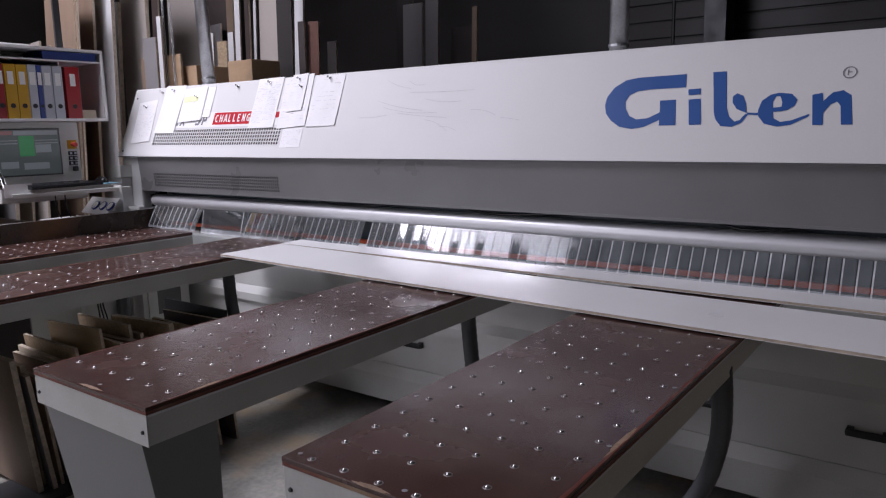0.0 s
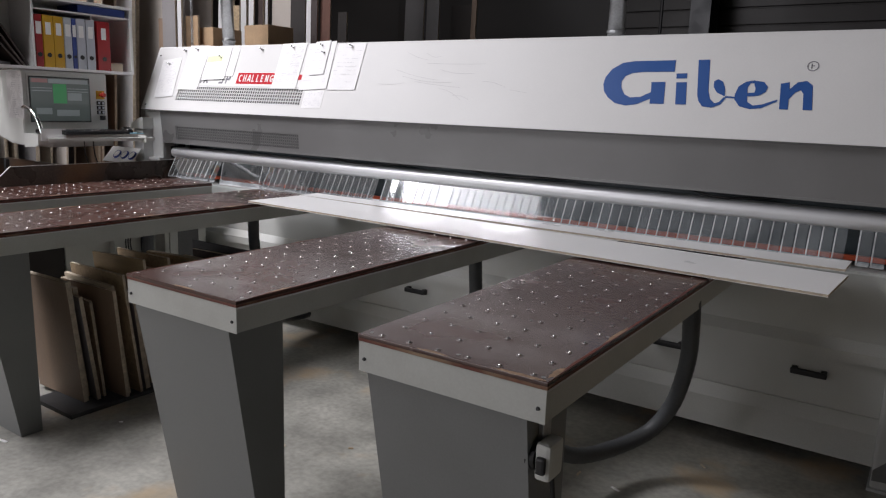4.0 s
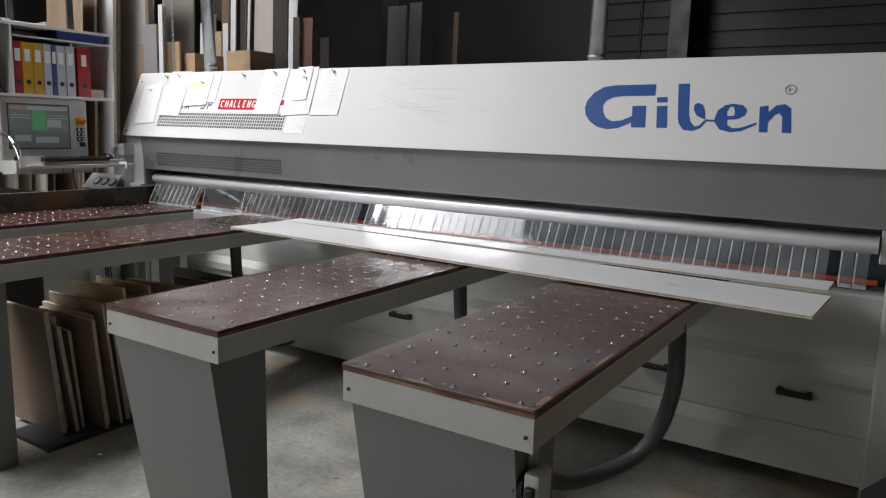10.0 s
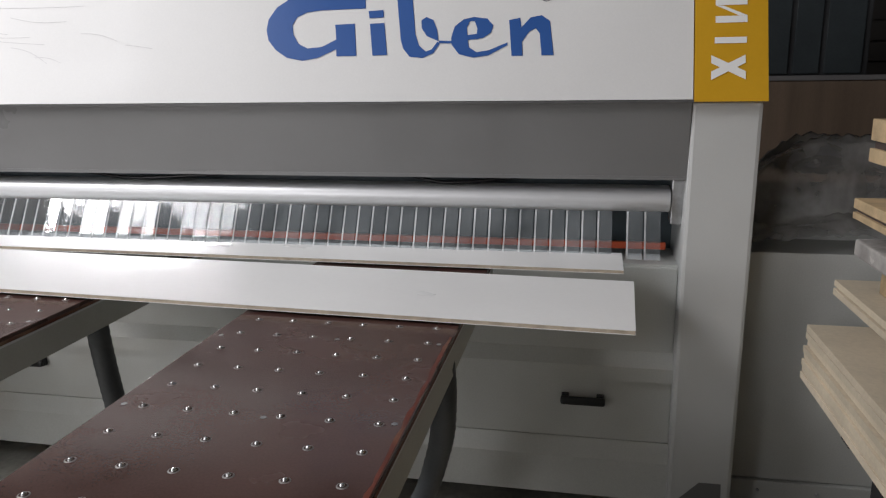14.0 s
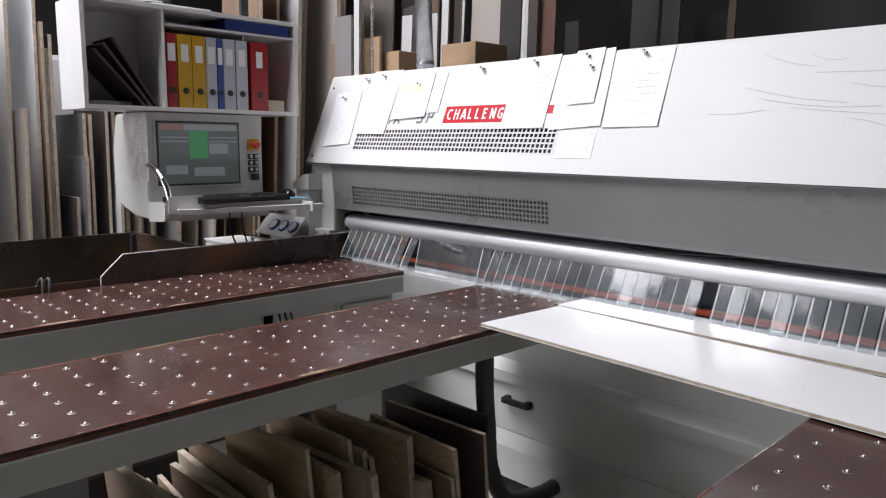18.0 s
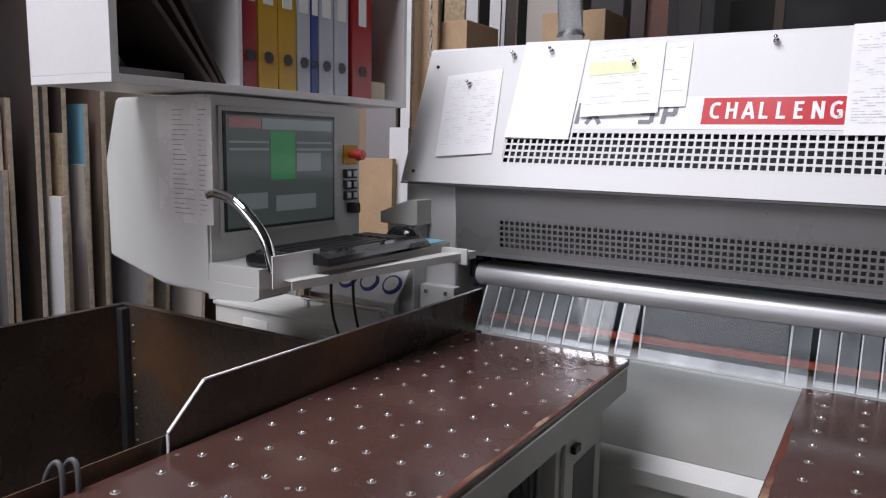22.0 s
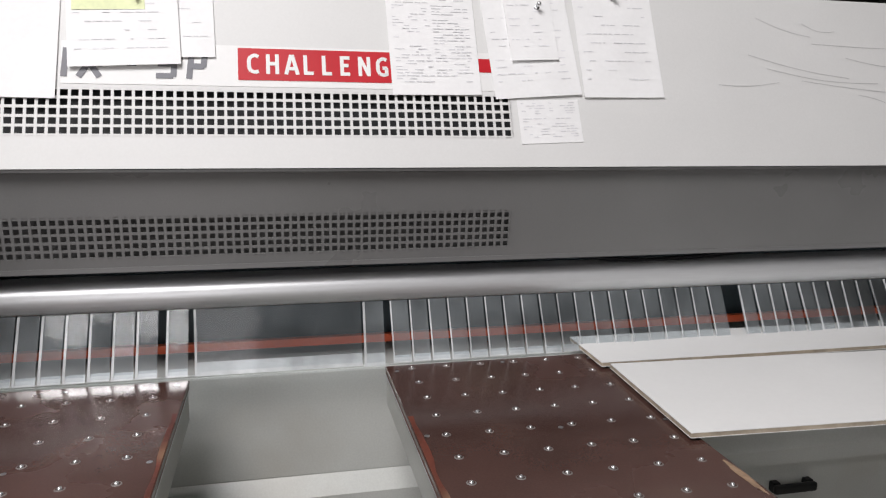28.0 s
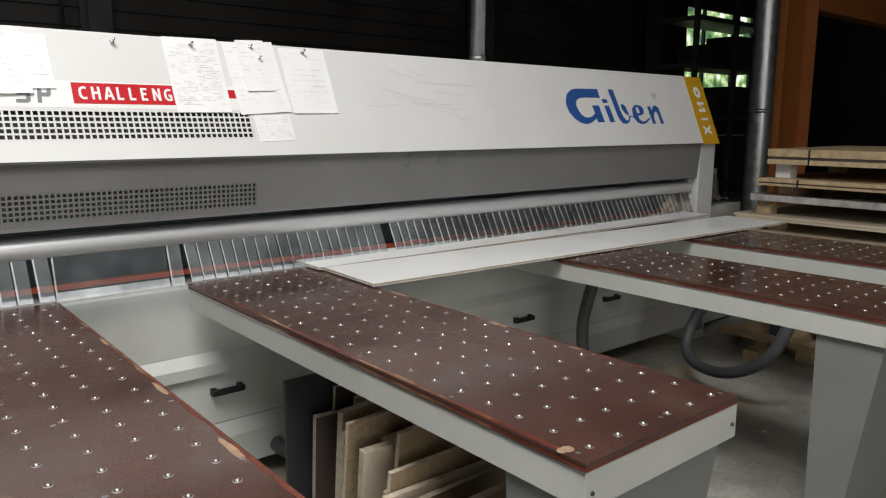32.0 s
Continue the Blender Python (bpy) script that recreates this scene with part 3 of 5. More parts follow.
# ---- ball tables ----
def ball_table(name, x0, x1, y0, y1, top, seed, label, first):
    t = thing(name, label, "table", "ball tables before the saw", at=((x0 + x1) / 2, y0, FL))
    part("deck", box(x0, x1, y0, y1, top - 0.010, top, 0.002), M["phenolic"], t, "dark brown phenolic deck with worn edges")
    part("deck_edge", box(x0 + 0.001, x1 - 0.001, y0 + 0.001, y1 - 0.001, top - 0.018, top - 0.0102, 0), M["phenolic_edge"], t)
    b = top - 0.018
    part("front_plate", box(x0 + 0.002, x1 - 0.002, y0 + 0.002, y0 + 0.005, b - 0.078, b - 0.001, 0.001), M["frame"], t, "pale grey front plate with two screws")
    for sx in (x0 + 0.02, x1 - 0.02):
        bm = bmesh.new()
        bmesh.ops.create_cone(bm, cap_ends=True, segments=10, radius1=0.005, radius2=0.004, depth=0.004, matrix=pose(sx, y0, b - 0.045, 90))
        part("screw", bm, M["steel_dark"], t)
    part("side_rail", box(x0 + 0.004, x0 + 0.012, y0 + 0.006, y1, b - 0.076, b - 0.001, 0.001), M["frame"], t)
    part("side_rail", box(x1 - 0.012, x1 - 0.004, y0 + 0.006, y1, b - 0.076, b - 0.001, 0.001), M["frame"], t)
    for sx in (x0 + 0.0015, x1 - 0.0035):
        part("edge_strip", box(sx, sx + 0.002, y0 + 0.006, y1, b - 0.006, b - 0.001, 0), M["alu"], t, "bright aluminium edge strip")
    part("air_box", box(x0 + 0.03, x1 - 0.03, y0 + 0.02, y1, b - 0.07, b - 0.002, 0), M["frame"], t)
    cup = bmesh.new()
    bmesh.ops.create_circle(cup, cap_ends=False, segments=12, radius=0.0088)
    out = bmesh.ops.extrude_edge_only(cup, edges=cup.edges[:])["geom"]
    for v in out:
        if isinstance(v, bmesh.types.BMVert):
            v.co *= 0.74
            v.co.z = 0.0010
    rim = len(cup.faces)
    bmesh.ops.create_uvsphere(cup, u_segments=10, v_segments=6, radius=0.0046)
    for k, f in enumerate(cup.faces):
        f.material_index = int(k >= rim)
    mesh = bpy.data.meshes.new("ball_caster")
    cup.to_mesh(mesh)
    cup.free()
    mesh.shade_smooth()
    mesh.materials.append(M["caster"])
    mesh.materials.append(M["caster_ball"])
    rows = int((y1 - y0 - first - 0.015) / 0.0911) + 1
    rnd = random.Random(seed)
    for r in range(rows):
        for c in range(6):
            ob = new("ball_caster", mesh)
            ob.parent = t
            ob.location = (x0 + 0.059 + c * 0.0828 - (x0 + x1) / 2 + rnd.uniform(-0.001, 0.001), first + r * 0.0911 + rnd.uniform(-0.001, 0.001), top + 0.0002 - FL)
    screw = bmesh.new()
    bmesh.ops.create_circle(screw, cap_ends=True, segments=10, radius=0.0055)
    smesh = bpy.data.meshes.new("deck_screw")
    screw.to_mesh(smesh)
    screw.free()
    smesh.materials.append(M["galv"])
    for sx in (x0 + 0.022, x1 - 0.022, (x0 + x1) / 2 + 0.02):
        for k in range(6):
            ob = new("deck_screw", smesh)
            ob.parent = t
            ob.location = (sx - (x0 + x1) / 2, 0.03 + k * (y1 - y0 - 0.06) / 5 + rnd.uniform(-0.01, 0.01), top + 0.0006 - FL)
    return t


def tapered_leg(t, x0, x1, y0, top):
    bm = bmesh.new()
    d0, d1 = 0.21, 0.09
    pts = [(x0, y0, top), (x1, y0, top), (x1, y0 + d0, top), (x0, y0 + d0, top),
           (x0 + 0.03, y0 + d0 - d1, FL), (x1 + 0.005, y0 + d0 - d1, FL), (x1 + 0.005, y0 + d0, FL), (x0 + 0.03, y0 + d0, FL)]
    v = [bm.verts.new(p) for p in pts]
    for f in ((0, 1, 2, 3), (4, 5, 6, 7), (0, 1, 5, 4), (1, 2, 6, 5), (2, 3, 7, 6), (3, 0, 4, 7)):
        bm.faces.new([v[i] for i in f])
    part("leg", bm, M["leg"], t, "slate grey tapered sheet steel leg")


TABLES = [("ball_table", -4.160, -3.626, 1.362, 3.225, "ball table with brown deck and a dark side fence"),
          ("ball_table", -3.188, -2.668, 1.346, 3.235, "ball table with chipped brown deck over leaning offcuts"),
          ("ball_table", -1.713, -1.190, 1.376, 3.235, "ball table with glossy brown deck and pale frame"),
          ("ball_table", -0.746, -0.227, 1.381, 3.235, "ball table with worn brown deck beside a switch box")]
made = [ball_table(n, x0, x1, y0, y1, 0.9, i, label, (0.042, 0.041, 0.003 + 0.0911, 0.023)[i]) for i, (n, x0, x1, y0, y1, label) in enumerate(TABLES)]
for t, (n, x0, x1, y0, y1, label) in zip(made[1:], TABLES[1:]):
    tapered_leg(t, x0 + 0.022, x1 - 0.05, y0 + 0.012, 0.803)

# worn patches along the deck edges: bare wood shows
def worn_patch(t, x, y, w, h, seed):
    rnd = random.Random(seed)
    bm = bmesh.new()
    ring = [(x + 0.5 * w * math.cos(a) * rnd.uniform(0.55, 1.0), y + 0.5 * h * math.sin(a) * rnd.uniform(0.6, 1.0)) for a in (2 * math.pi * k / 18 for k in range(18))]
    bm.faces.new([bm.verts.new((px, py, 0.9005)) for px, py in ring])
    part("worn_patch", bm, M["bare_wood"], t, "bare worn wood patch")


for i, (k, x, y, w, h) in enumerate((
        (1, -2.6780, 2.598, 0.018, 0.14), (1, -2.6810, 2.098, 0.022, 0.12), (1, -2.6830, 1.798, 0.012, 0.06), (1, -3.1730, 1.408, 0.05, 0.03), (3, -0.2380, 1.448, 0.02, 0.10), (3, -0.3020, 1.386, 0.16, 0.02), (3, -0.5220, 1.384, 0.10, 0.016), (3, -0.2370, 1.798, 0.014, 0.2), (0, -3.6400, 2.198, 0.02, 0.12), (0, -3.6440, 1.798, 0.022, 0.16), (0, -3.6360, 2.648, 0.014, 0.10), (2, -1.2000, 1.548, 0.014, 0.12), (2, -1.4350, 1.383, 0.14, 0.014), (0, -3.9760, 1.393, 0.12, 0.016))):
    worn_patch(made[k], x, y, w, h, i)

def worn_edge(t, x0, x1, y0, y1, seed):
    rnd = random.Random(seed)
    bm = bmesh.new()
    n = 40
    inner = [x1 + (x0 - x1) * rnd.uniform(0.0, 0.55) for k in range(n + 1)]
    rows = [(bm.verts.new((x0, y0 + (y1 - y0) * k / n, 0.9004)), bm.verts.new((inner[k], y0 + (y1 - y0) * k / n, 0.9004))) for k in range(n + 1)]
    for (a, b), (c, d) in zip(rows, rows[1:]):
        bm.faces.new((a, b, d, c))
    part("worn_rim", bm, M["phenolic_edge"], t, "red-brown worn rim of the deck")


for k, x0, x1, y0, y1 in ((1, -3.1855, -3.1710, 1.41, 2.94), (0, -3.6285, -3.6400, 1.54, 3.04), (1, -2.6705, -2.6790, 1.54, 2.44), (2, -1.1925, -1.2010, 1.44, 2.34), (3, -0.2295, -0.2390, 1.44, 2.54), (2, -1.7105, -1.7020, 1.39, 2.24)):
    worn_edge(made[k], x0, x1, y0, y1, k + int(10 * y1))

# hoses from the tables to the saw
HOSES = [(made[1], [(-2.745, 2.80, 0.83), (-2.748, 2.806, 0.78), (-2.758, 2.82, 0.66), (-2.768, 2.845, 0.53), (-2.79, 2.89, 0.36), (-2.81, 3.00, 0.20), (-2.82, 3.20, 0.14), (-2.82, 3.34, 0.14)]),
         (made[2], [(-1.302, 2.835, 0.83), (-1.303, 2.841, 0.73), (-1.312, 2.87, 0.60), (-1.314, 2.892, 0.488), (-1.295, 2.90, 0.34), (-1.269, 2.89, 0.20), (-1.27, 2.78, 0.08), (-1.36, 2.62, 0.045), (-1.50, 2.52, 0.045), (-1.66, 2.60, 0.05)]),
         (made[3], [(-0.258, 2.56, 0.83), (-0.262, 2.60, 0.74), (-0.285, 2.70, 0.60), (-0.32, 2.79, 0.47), (-0.37, 2.85, 0.32), (-0.44, 2.83, 0.20), (-0.53, 2.70, 0.15), (-0.60, 2.48, 0.18), (-0.63, 2.28, 0.30), (-0.63, 2.18, 0.48), (-0.62, 2.15, 0.66)])]
for t, line in HOSES:
    part("air_hose", tube(line, 0.03, 14, 8, 0.05), M["hose"], t, "grey ribbed air hose", smooth=True)

# white panels on the tables
def cut_sheet(x0, x1, y0, y1, m, label):
    t = thing("white_sheet", label, "board", "white sheets being cut", at=(0, 0, 0))
    part("face_film", box(x0, x1, y0, y1, 0.9165, 0.918, 0, m), M["laminate"], t, "white laminate face")
    part("chip_core", box(x0 + 0.0005, x1 - 0.0005, y0 + 0.0005, y1 - 0.0005, 0.9085, 0.9164, 0, m), M["board_edge"], t, "raw chipboard core")
    part("back_film", box(x0, x1, y0, y1, 0.907, 0.9084, 0, m), M["laminate"], t)


cut_sheet(-1.424, 1.424, 0, 0.378, Matrix.Translation((-1.274, 2.660, 0)) @ pose(0, 0, 0, 0, 0, -2.75), "long white laminated sheet lying across the ball tables")
cut_sheet(-1.42, 1.42, 0, 0.20, Matrix.Translation((-1.274, 3.098, 0)) @ pose(0, 0, 0, 0, 0, -0.8), "long white laminated sheet half under the strip guard")


# ---- prints and papers on the saw's cover ----
def flat_shape(outline, x, z, off, material, parent, name, label="", size=1.0, turn=0.0):
    """A flat shape 1 mm proud of the cover, from outlines of (u, v) in metres."""
    bm = bmesh.new()
    m = cover_pose(x, z, off, turn)
    for i, ring in enumerate(outline):
        v = [bm.verts.new(m @ Vector((size * a, size * b, 0.0002 * (i % 4) if len(outline) < 8 else 0.0))) for a, b in ring]
        bm.faces.new(v)
    if len(outline) >= 8:
        bmesh.ops.remove_doubles(bm, verts=bm.verts[:], dist=0.00005)
    return part(name, bm, material, parent, label)


def arc(cx, cy, r0, r1, a0, a1, n=18, sx=1.0):
    """A band of a ring as quads."""
    out = []
    for i in range(n):
        p, q = (radians(a0 + (a1 - a0) * k / n) for k in (i, i + 1))
        out.append([(cx + sx * r0 * math.cos(p), cy + r0 * math.sin(p)), (cx + sx * r1 * math.cos(p), cy + r1 * math.sin(p)),
                    (cx + sx * r1 * math.cos(q), cy + r1 * math.sin(q)), (cx + sx * r0 * math.cos(q), cy + r0 * math.sin(q))])
    return out


def bar(x0, x1, y0, y1, slant=0.0):
    return [[(x0, y0), (x1, y0), (x1 + slant, y1), (x0 + slant, y1)]]


# blue emblem: an open swoosh, a dotted bar, a tall bar with a bowl, a ring, an arch
def emblem(points):
    return [(0.000880 * (a - 618), 0.000885 * (287 - b)) for a, b in points]


swoosh = [(980, 100), (975, 38), (760, 42), (700, 52), (650, 85), (622, 130), (618, 170), (630, 210), (660, 245), (705, 275), (765, 287), (820, 278), (885, 247), (888, 273), (960, 273), (945, 155), (874, 157), (882, 212), (830, 238), (780, 242), (745, 225), (722, 190), (715, 155), (730, 125), (765, 108), (820, 102)]
stem = [(1087, 37), (1142, 36), (1165, 200), (1180, 240), (1205, 262), (1225, 255), (1243, 228), (1252, 235), (1232, 268), (1195, 285), (1150, 280), (1125, 250), (1115, 220)]
petal = [(1247, 226), (1205, 207), (1185, 177), (1183, 150), (1200, 138), (1225, 150), (1240, 185)]
loop = [(1290, 215), (1300, 175), (1330, 150), (1365, 143), (1410, 150), (1432, 175), (1425, 200), (1400, 218), (1376, 222), (1378, 185), (1368, 158), (1352, 158), (1342, 180), (1346, 210), (1352, 250), (1380, 268), (1420, 262), (1482, 236), (1482, 246), (1420, 280), (1370, 287), (1320, 274), (1293, 240)]
flat_shape([emblem(swoosh)], -0.961, 1.540, 0.0015, M["blue"], saw, "emblem_swoosh", "blue printed emblem")
flat_shape([emblem([(1000, 157), (1052, 155), (1070, 272), (1018, 273)]), emblem([(992, 110), (1045, 108), (1048, 135), (997, 137)])], -0.961, 1.540, 0.0015, M["blue"], saw, "emblem_bar")
flat_shape([emblem(stem), emblem(petal), emblem([(1248, 224), (1294, 227), (1294, 236), (1248, 233)])], -0.961, 1.540, 0.0015, M["blue"], saw, "emblem_bowl")
flat_shape([emblem(loop), emblem([(1340, 207), (1384, 203), (1384, 222), (1346, 224)])], -0.961, 1.540, 0.0015, M["blue"], saw, "emblem_ring")
arch = [(975, 82), (991, 80), (993, 90), (1006, 80), (1022, 78), (1034, 84), (1041, 118), (1024, 118), (1020, 96), (1014, 91), (1005, 94), (995, 104), (997, 118), (981, 118)]
flat_shape([[(0.762 + 0.00202 * (a - 975), 0.0031 * (119 - b)) for a, b in arch]], -0.961, 1.540, 0.0015, M["blue"], saw, "emblem_arch")
flat_shape(arc(0, 0, 0.018, 0.022, 0, 360, 20) + bar(-0.007, -0.003, -0.01, 0.01) + bar(-0.003, 0.007, 0.0, 0.003), -0.092, 1.717, 0.0015, M["grey_print"], saw, "round_mark")
for z0, z1, ring in ((1.715, 1.79, True), (1.611, 1.695, False), (1.555, 1.573, False), (1.457, 1.572, False)):
    if ring:
        shape = arc(0, 0, 0.014, 0.042, 0, 360, 20, 0.95)
        flat_shape(shape, 0.418, 1.752, 0.0048, M["white_print"], saw, "cap_mark")
    elif z1 - z0 < 0.03:
        flat_shape(bar(-0.042, 0.042, 0, 0.018), 0.418, z0 + 0.01, 0.0048, M["white_print"], saw, "cap_mark")
    elif z0 > 1.6:
        flat_shape(bar(-0.042, 0.042, 0, 0.02) + bar(-0.042, 0.042, 0.052, 0.072) + [[(-0.042, 0.052), (-0.02, 0.05), (0.042, 0.02), (0.02, 0.02)]], 0.420, z0 + 0.01, 0.0048, M["white_print"], saw, "cap_mark")
    else:
        flat_shape([[(-0.045, 0.0), (-0.045, 0.024), (0.045, 0.072), (0.045, 0.048)], [(-0.045, 0.072), (-0.045, 0.048), (0.045, 0.0), (0.045, 0.024)]], 0.412, z0 + 0.01, 0.0048, M["white_print"], saw, "cap_mark")
flat_shape(bar(0, 1.04, 0, 0.098), -3.866, 1.593, 0.001, M["white_print"], saw, "label_band", "white label band")
flat_shape(bar(0, 0.540, 0, 0.077), -3.502, 1.607, 0.002, M["red"], saw, "label_field", "red label field with white marks")
flat_shape(bar(0.5405, 0.590, 0.032, 0.067), -3.502, 1.607, 0.002, M["red"], saw, "label_tab", "small red end of the label")
def strokes(lines, w=0.0085):
    out = []
    for a, b, c, d in lines:
        n = Vector((-(d - b), c - a)).normalized() * w / 2
        out.append([(a - n.x, b - n.y), (c - n.x, d - n.y), (c + n.x, d + n.y), (a + n.x, b + n.y)])
    return out


hook = [(0.025, 0.041, 0.017, 0.045), (0.018, 0.045, 0.008, 0.041), (0.008, 0.042, 0.004, 0.032), (0.004, 0.034, 0.004, 0.014), (0.004, 0.016, 0.008, 0.006), (0.008, 0.007, 0.018, 0.003), (0.017, 0.003, 0.025, 0.006)]
corner = [(0.004, 0.0, 0.004, 0.048), (0.0, 0.004, 0.022, 0.004)]
MARKS = [hook, [(0.004, 0.0, 0.004, 0.048), (0.024, 0.0, 0.024, 0.048), (0.004, 0.025, 0.024, 0.025)], [(0.002, 0.0, 0.014, 0.048), (0.028, 0.0, 0.016, 0.048), (0.006, 0.014, 0.024, 0.014)], corner, corner,
         [(0.004, 0.0, 0.004, 0.048), (0.0, 0.004, 0.022, 0.004), (0.0, 0.044, 0.022, 0.044), (0.0, 0.025, 0.019, 0.025)], [(0.004, 0.0, 0.004, 0.048), (0.024, 0.0, 0.024, 0.048), (0.005, 0.044, 0.023, 0.004)], hook + [(0.024, 0.002, 0.024, 0.022), (0.015, 0.021, 0.026, 0.021)]]
for i, lines in enumerate(MARKS):
    flat_shape(strokes(lines), -3.482 + i * 0.0415, 1.621, 0.003, M["white_print"], saw, "label_mark")
cross = [(0.004, 0.0, 0.046, 0.066), (0.046, 0.0, 0.004, 0.066)]
bend = [(0.0, 0.006, 0.036, 0.006), (0.036, 0.004, 0.038, 0.036), (0.004, 0.034, 0.038, 0.034), (0.004, 0.032, 0.004, 0.064), (0.002, 0.060, 0.042, 0.060)]
flag = [(0.006, 0.0, 0.012, 0.066), (0.010, 0.060, 0.040, 0.060), (0.040, 0.062, 0.036, 0.028), (0.008, 0.030, 0.038, 0.030)]
for lines, x in (([(0.008, 0.0, 0.012, 0.066)], -3.868), (cross, -3.835), ([(0.0, 0.034, 0.02, 0.034)], -3.735), (bend, -3.675), (flag, -3.612)):
    flat_shape(strokes(lines, 0.013), x, 1.607, 0.002, M["grey_print"], saw, "label_mark")

# fine scratches on the cover
rnd = random.Random(4)
scratch_paint = mat("scratched_enamel", (0.58, 0.58, 0.58), 0.6, vary=0.1, bump=0.0)
for x0, z0, dx, dz in ((-2.16, 1.80, 0.16, -0.05), (-2.02, 1.79, 0.10, -0.02), (-2.0, 1.735, 0.38, -0.005), (-1.90, 1.70, 0.22, -0.02), (-2.15, 1.665, 0.34, -0.035), (-2.05, 1.635, 0.30, -0.03),
                       (-1.88, 1.60, 0.15, -0.06), (-1.62, 1.64, 0.14, -0.03), (-1.78, 1.565, 0.10, -0.02), (-2.2, 1.70, 0.3, -0.06), (-1.45, 1.60, 0.10, -0.015), (-2.3, 1.62, 0.18, 0.01)):
    bend = rnd.uniform(-0.015, 0.015)
    ring = []
    n = 8
    top = [(dx * k / n, dz * k / n + bend * math.sin(math.pi * k / n)) for k in range(n + 1)]
    quads = [[top[k], top[k + 1], (top[k + 1][0], top[k + 1][1] + 0.0018), (top[k][0], top[k][1] + 0.0018)] for k in range(n)]
    flat_shape(quads, x0, z0, 0.0008, scratch_paint, saw, "scratch")
for x, z in ((-4.40, 1.80), (-4.40, 1.45), (0.49, 1.83)):
    bm = bmesh.new()
    bmesh.ops.create_cone(bm, cap_ends=True, segments=10, radius1=0.006, radius2=0.005, depth=0.004, matrix=cover_pose(x, z, 0.002))
    part("cover_screw", bm, M["steel_dark"], saw)


def pinned_sheet(x, z, w, h, turn, lines, seed, label, off=0.004, highlight=False, columns=1, curl=0.0035):
    """A sheet of paper lying on the tilted cover: x, z of its middle."""
    m = cover_pose(x, z, off, turn)
    rnd = random.Random(seed)
    bm = bmesh.new()
    n = 8
    grid = [[bm.verts.new(m @ Vector((-w / 2 + w * i / 4, h / 2 - h * k / n, 0.0012 + curl * (k / n) ** 2 * (0.4 + 0.6 * abs(math.sin(seed + i * 0.5)))))) for i in range(5)] for k in range(n + 1)]
    for k in range(n):
        for i in range(4):
            bm.faces.new((grid[k][i], grid[k][i + 1], grid[k + 1][i + 1], grid[k + 1][i]))
    for e in [e for e in bm.edges if e.is_boundary]:
        e.seam = True
    made = bmesh.ops.extrude_edge_only(bm, edges=[e for e in bm.edges if e.is_boundary])["geom"]
    for v in made:
        if isinstance(v, bmesh.types.BMVert):
            v.co -= 0.0006 * OUT
    ob = plain("pinned_sheet", bm, M["paper"], label, "paper", "papers pinned on the saw cover")

    def lift(v):
        return 0.0021 + (curl + 0.0002) * ((h / 2 - v) / h) ** 2

    def ink(u0, u1, v0, v1, material, name):
        bm = bmesh.new()
        bm.faces.new([bm.verts.new(m @ Vector((u, v, lift(v)))) for u, v in ((u0, v0), (u1, v0), (u1, v1), (u0, v1))])
        part(name, bm, material, ob)

    if highlight:
        ink(-w * 0.45, w * 0.2, h * 0.08, h * 0.26, M["highlight"], "highlight_mark")
    if lines:
        bm = bmesh.new()
        for c in range(columns):
            u0 = -w * 0.44 + c * w * 0.9 / columns
            for k in range(lines):
                v = h * 0.42 - k * h * 0.84 / lines
                u = u0
                while u < u0 + w * 0.84 / columns - 0.01:
                    length = rnd.uniform(0.006, 0.03)
                    if rnd.random() < 0.5:
                        e = min(u + length, u0 + w * 0.84 / columns)
                        bm.faces.new([bm.verts.new(m @ Vector((p, q, lift(q)))) for p, q in ((u, v), (e, v), (e, v + 0.0015), (u, v + 0.0015))])
                    u += length + 0.004
        tagged(part("fine_print", bm, M["ink"], ob), kind="stuff")
    return ob


def magnet(x, z, off=0.012):
    m = cover_pose(x, z, off)
    t = plain("magnet", bmesh.new(), M["steel"], "small round steel magnet holding a sheet", "magnet", "magnets on the saw cover")
    bm = bmesh.new()
    bmesh.ops.create_cone(bm, cap_ends=True, segments=14, radius1=0.009, radius2=0.006, depth=0.006, matrix=m @ pose(0, 0, -0.003))
    bmesh.ops.create_cone(bm, cap_ends=True, segments=12, radius1=0.0035, radius2=0.005, depth=0.014, matrix=m @ pose(0, 0, 0.007))
    bmesh.ops.create_uvsphere(bm, u_segments=10, v_segments=6, radius=0.0062, matrix=m @ pose(0, 0, 0.014))
    bm.to_mesh(t.data)
    bm.free()
    t.data.shade_smooth()
    return t


SHEETS = [(-4.235, 1.640, 0.205, 0.292, 5, 30, 2, "white sheet with handwriting pinned by one magnet"),
          (-3.978, 1.713, 0.213, 0.328, -1, 0, 1, "blank white sheets hanging from one magnet"),
          (-3.742, 1.735, 0.230, 0.228, 3, 9, 1, "white form with a yellow marked row"),
          (-3.618, 1.745, 0.130, 0.200, 2, 5, 1, "small white sheet behind the marked form"),
          (-3.052, 1.722, 0.214, 0.306, 1, 34, 2, "white sheet with a printed table"),
          (-2.808, 1.722, 0.222, 0.308, 4, 14, 1, "white sheet under a smaller slip"),
          (-2.805, 1.768, 0.122, 0.220, 3, 10, 1, "small white slip held by two magnets"),
          (-2.574, 1.717, 0.216, 0.292, 1, 10, 1, "white sheet with faint print under one magnet")]
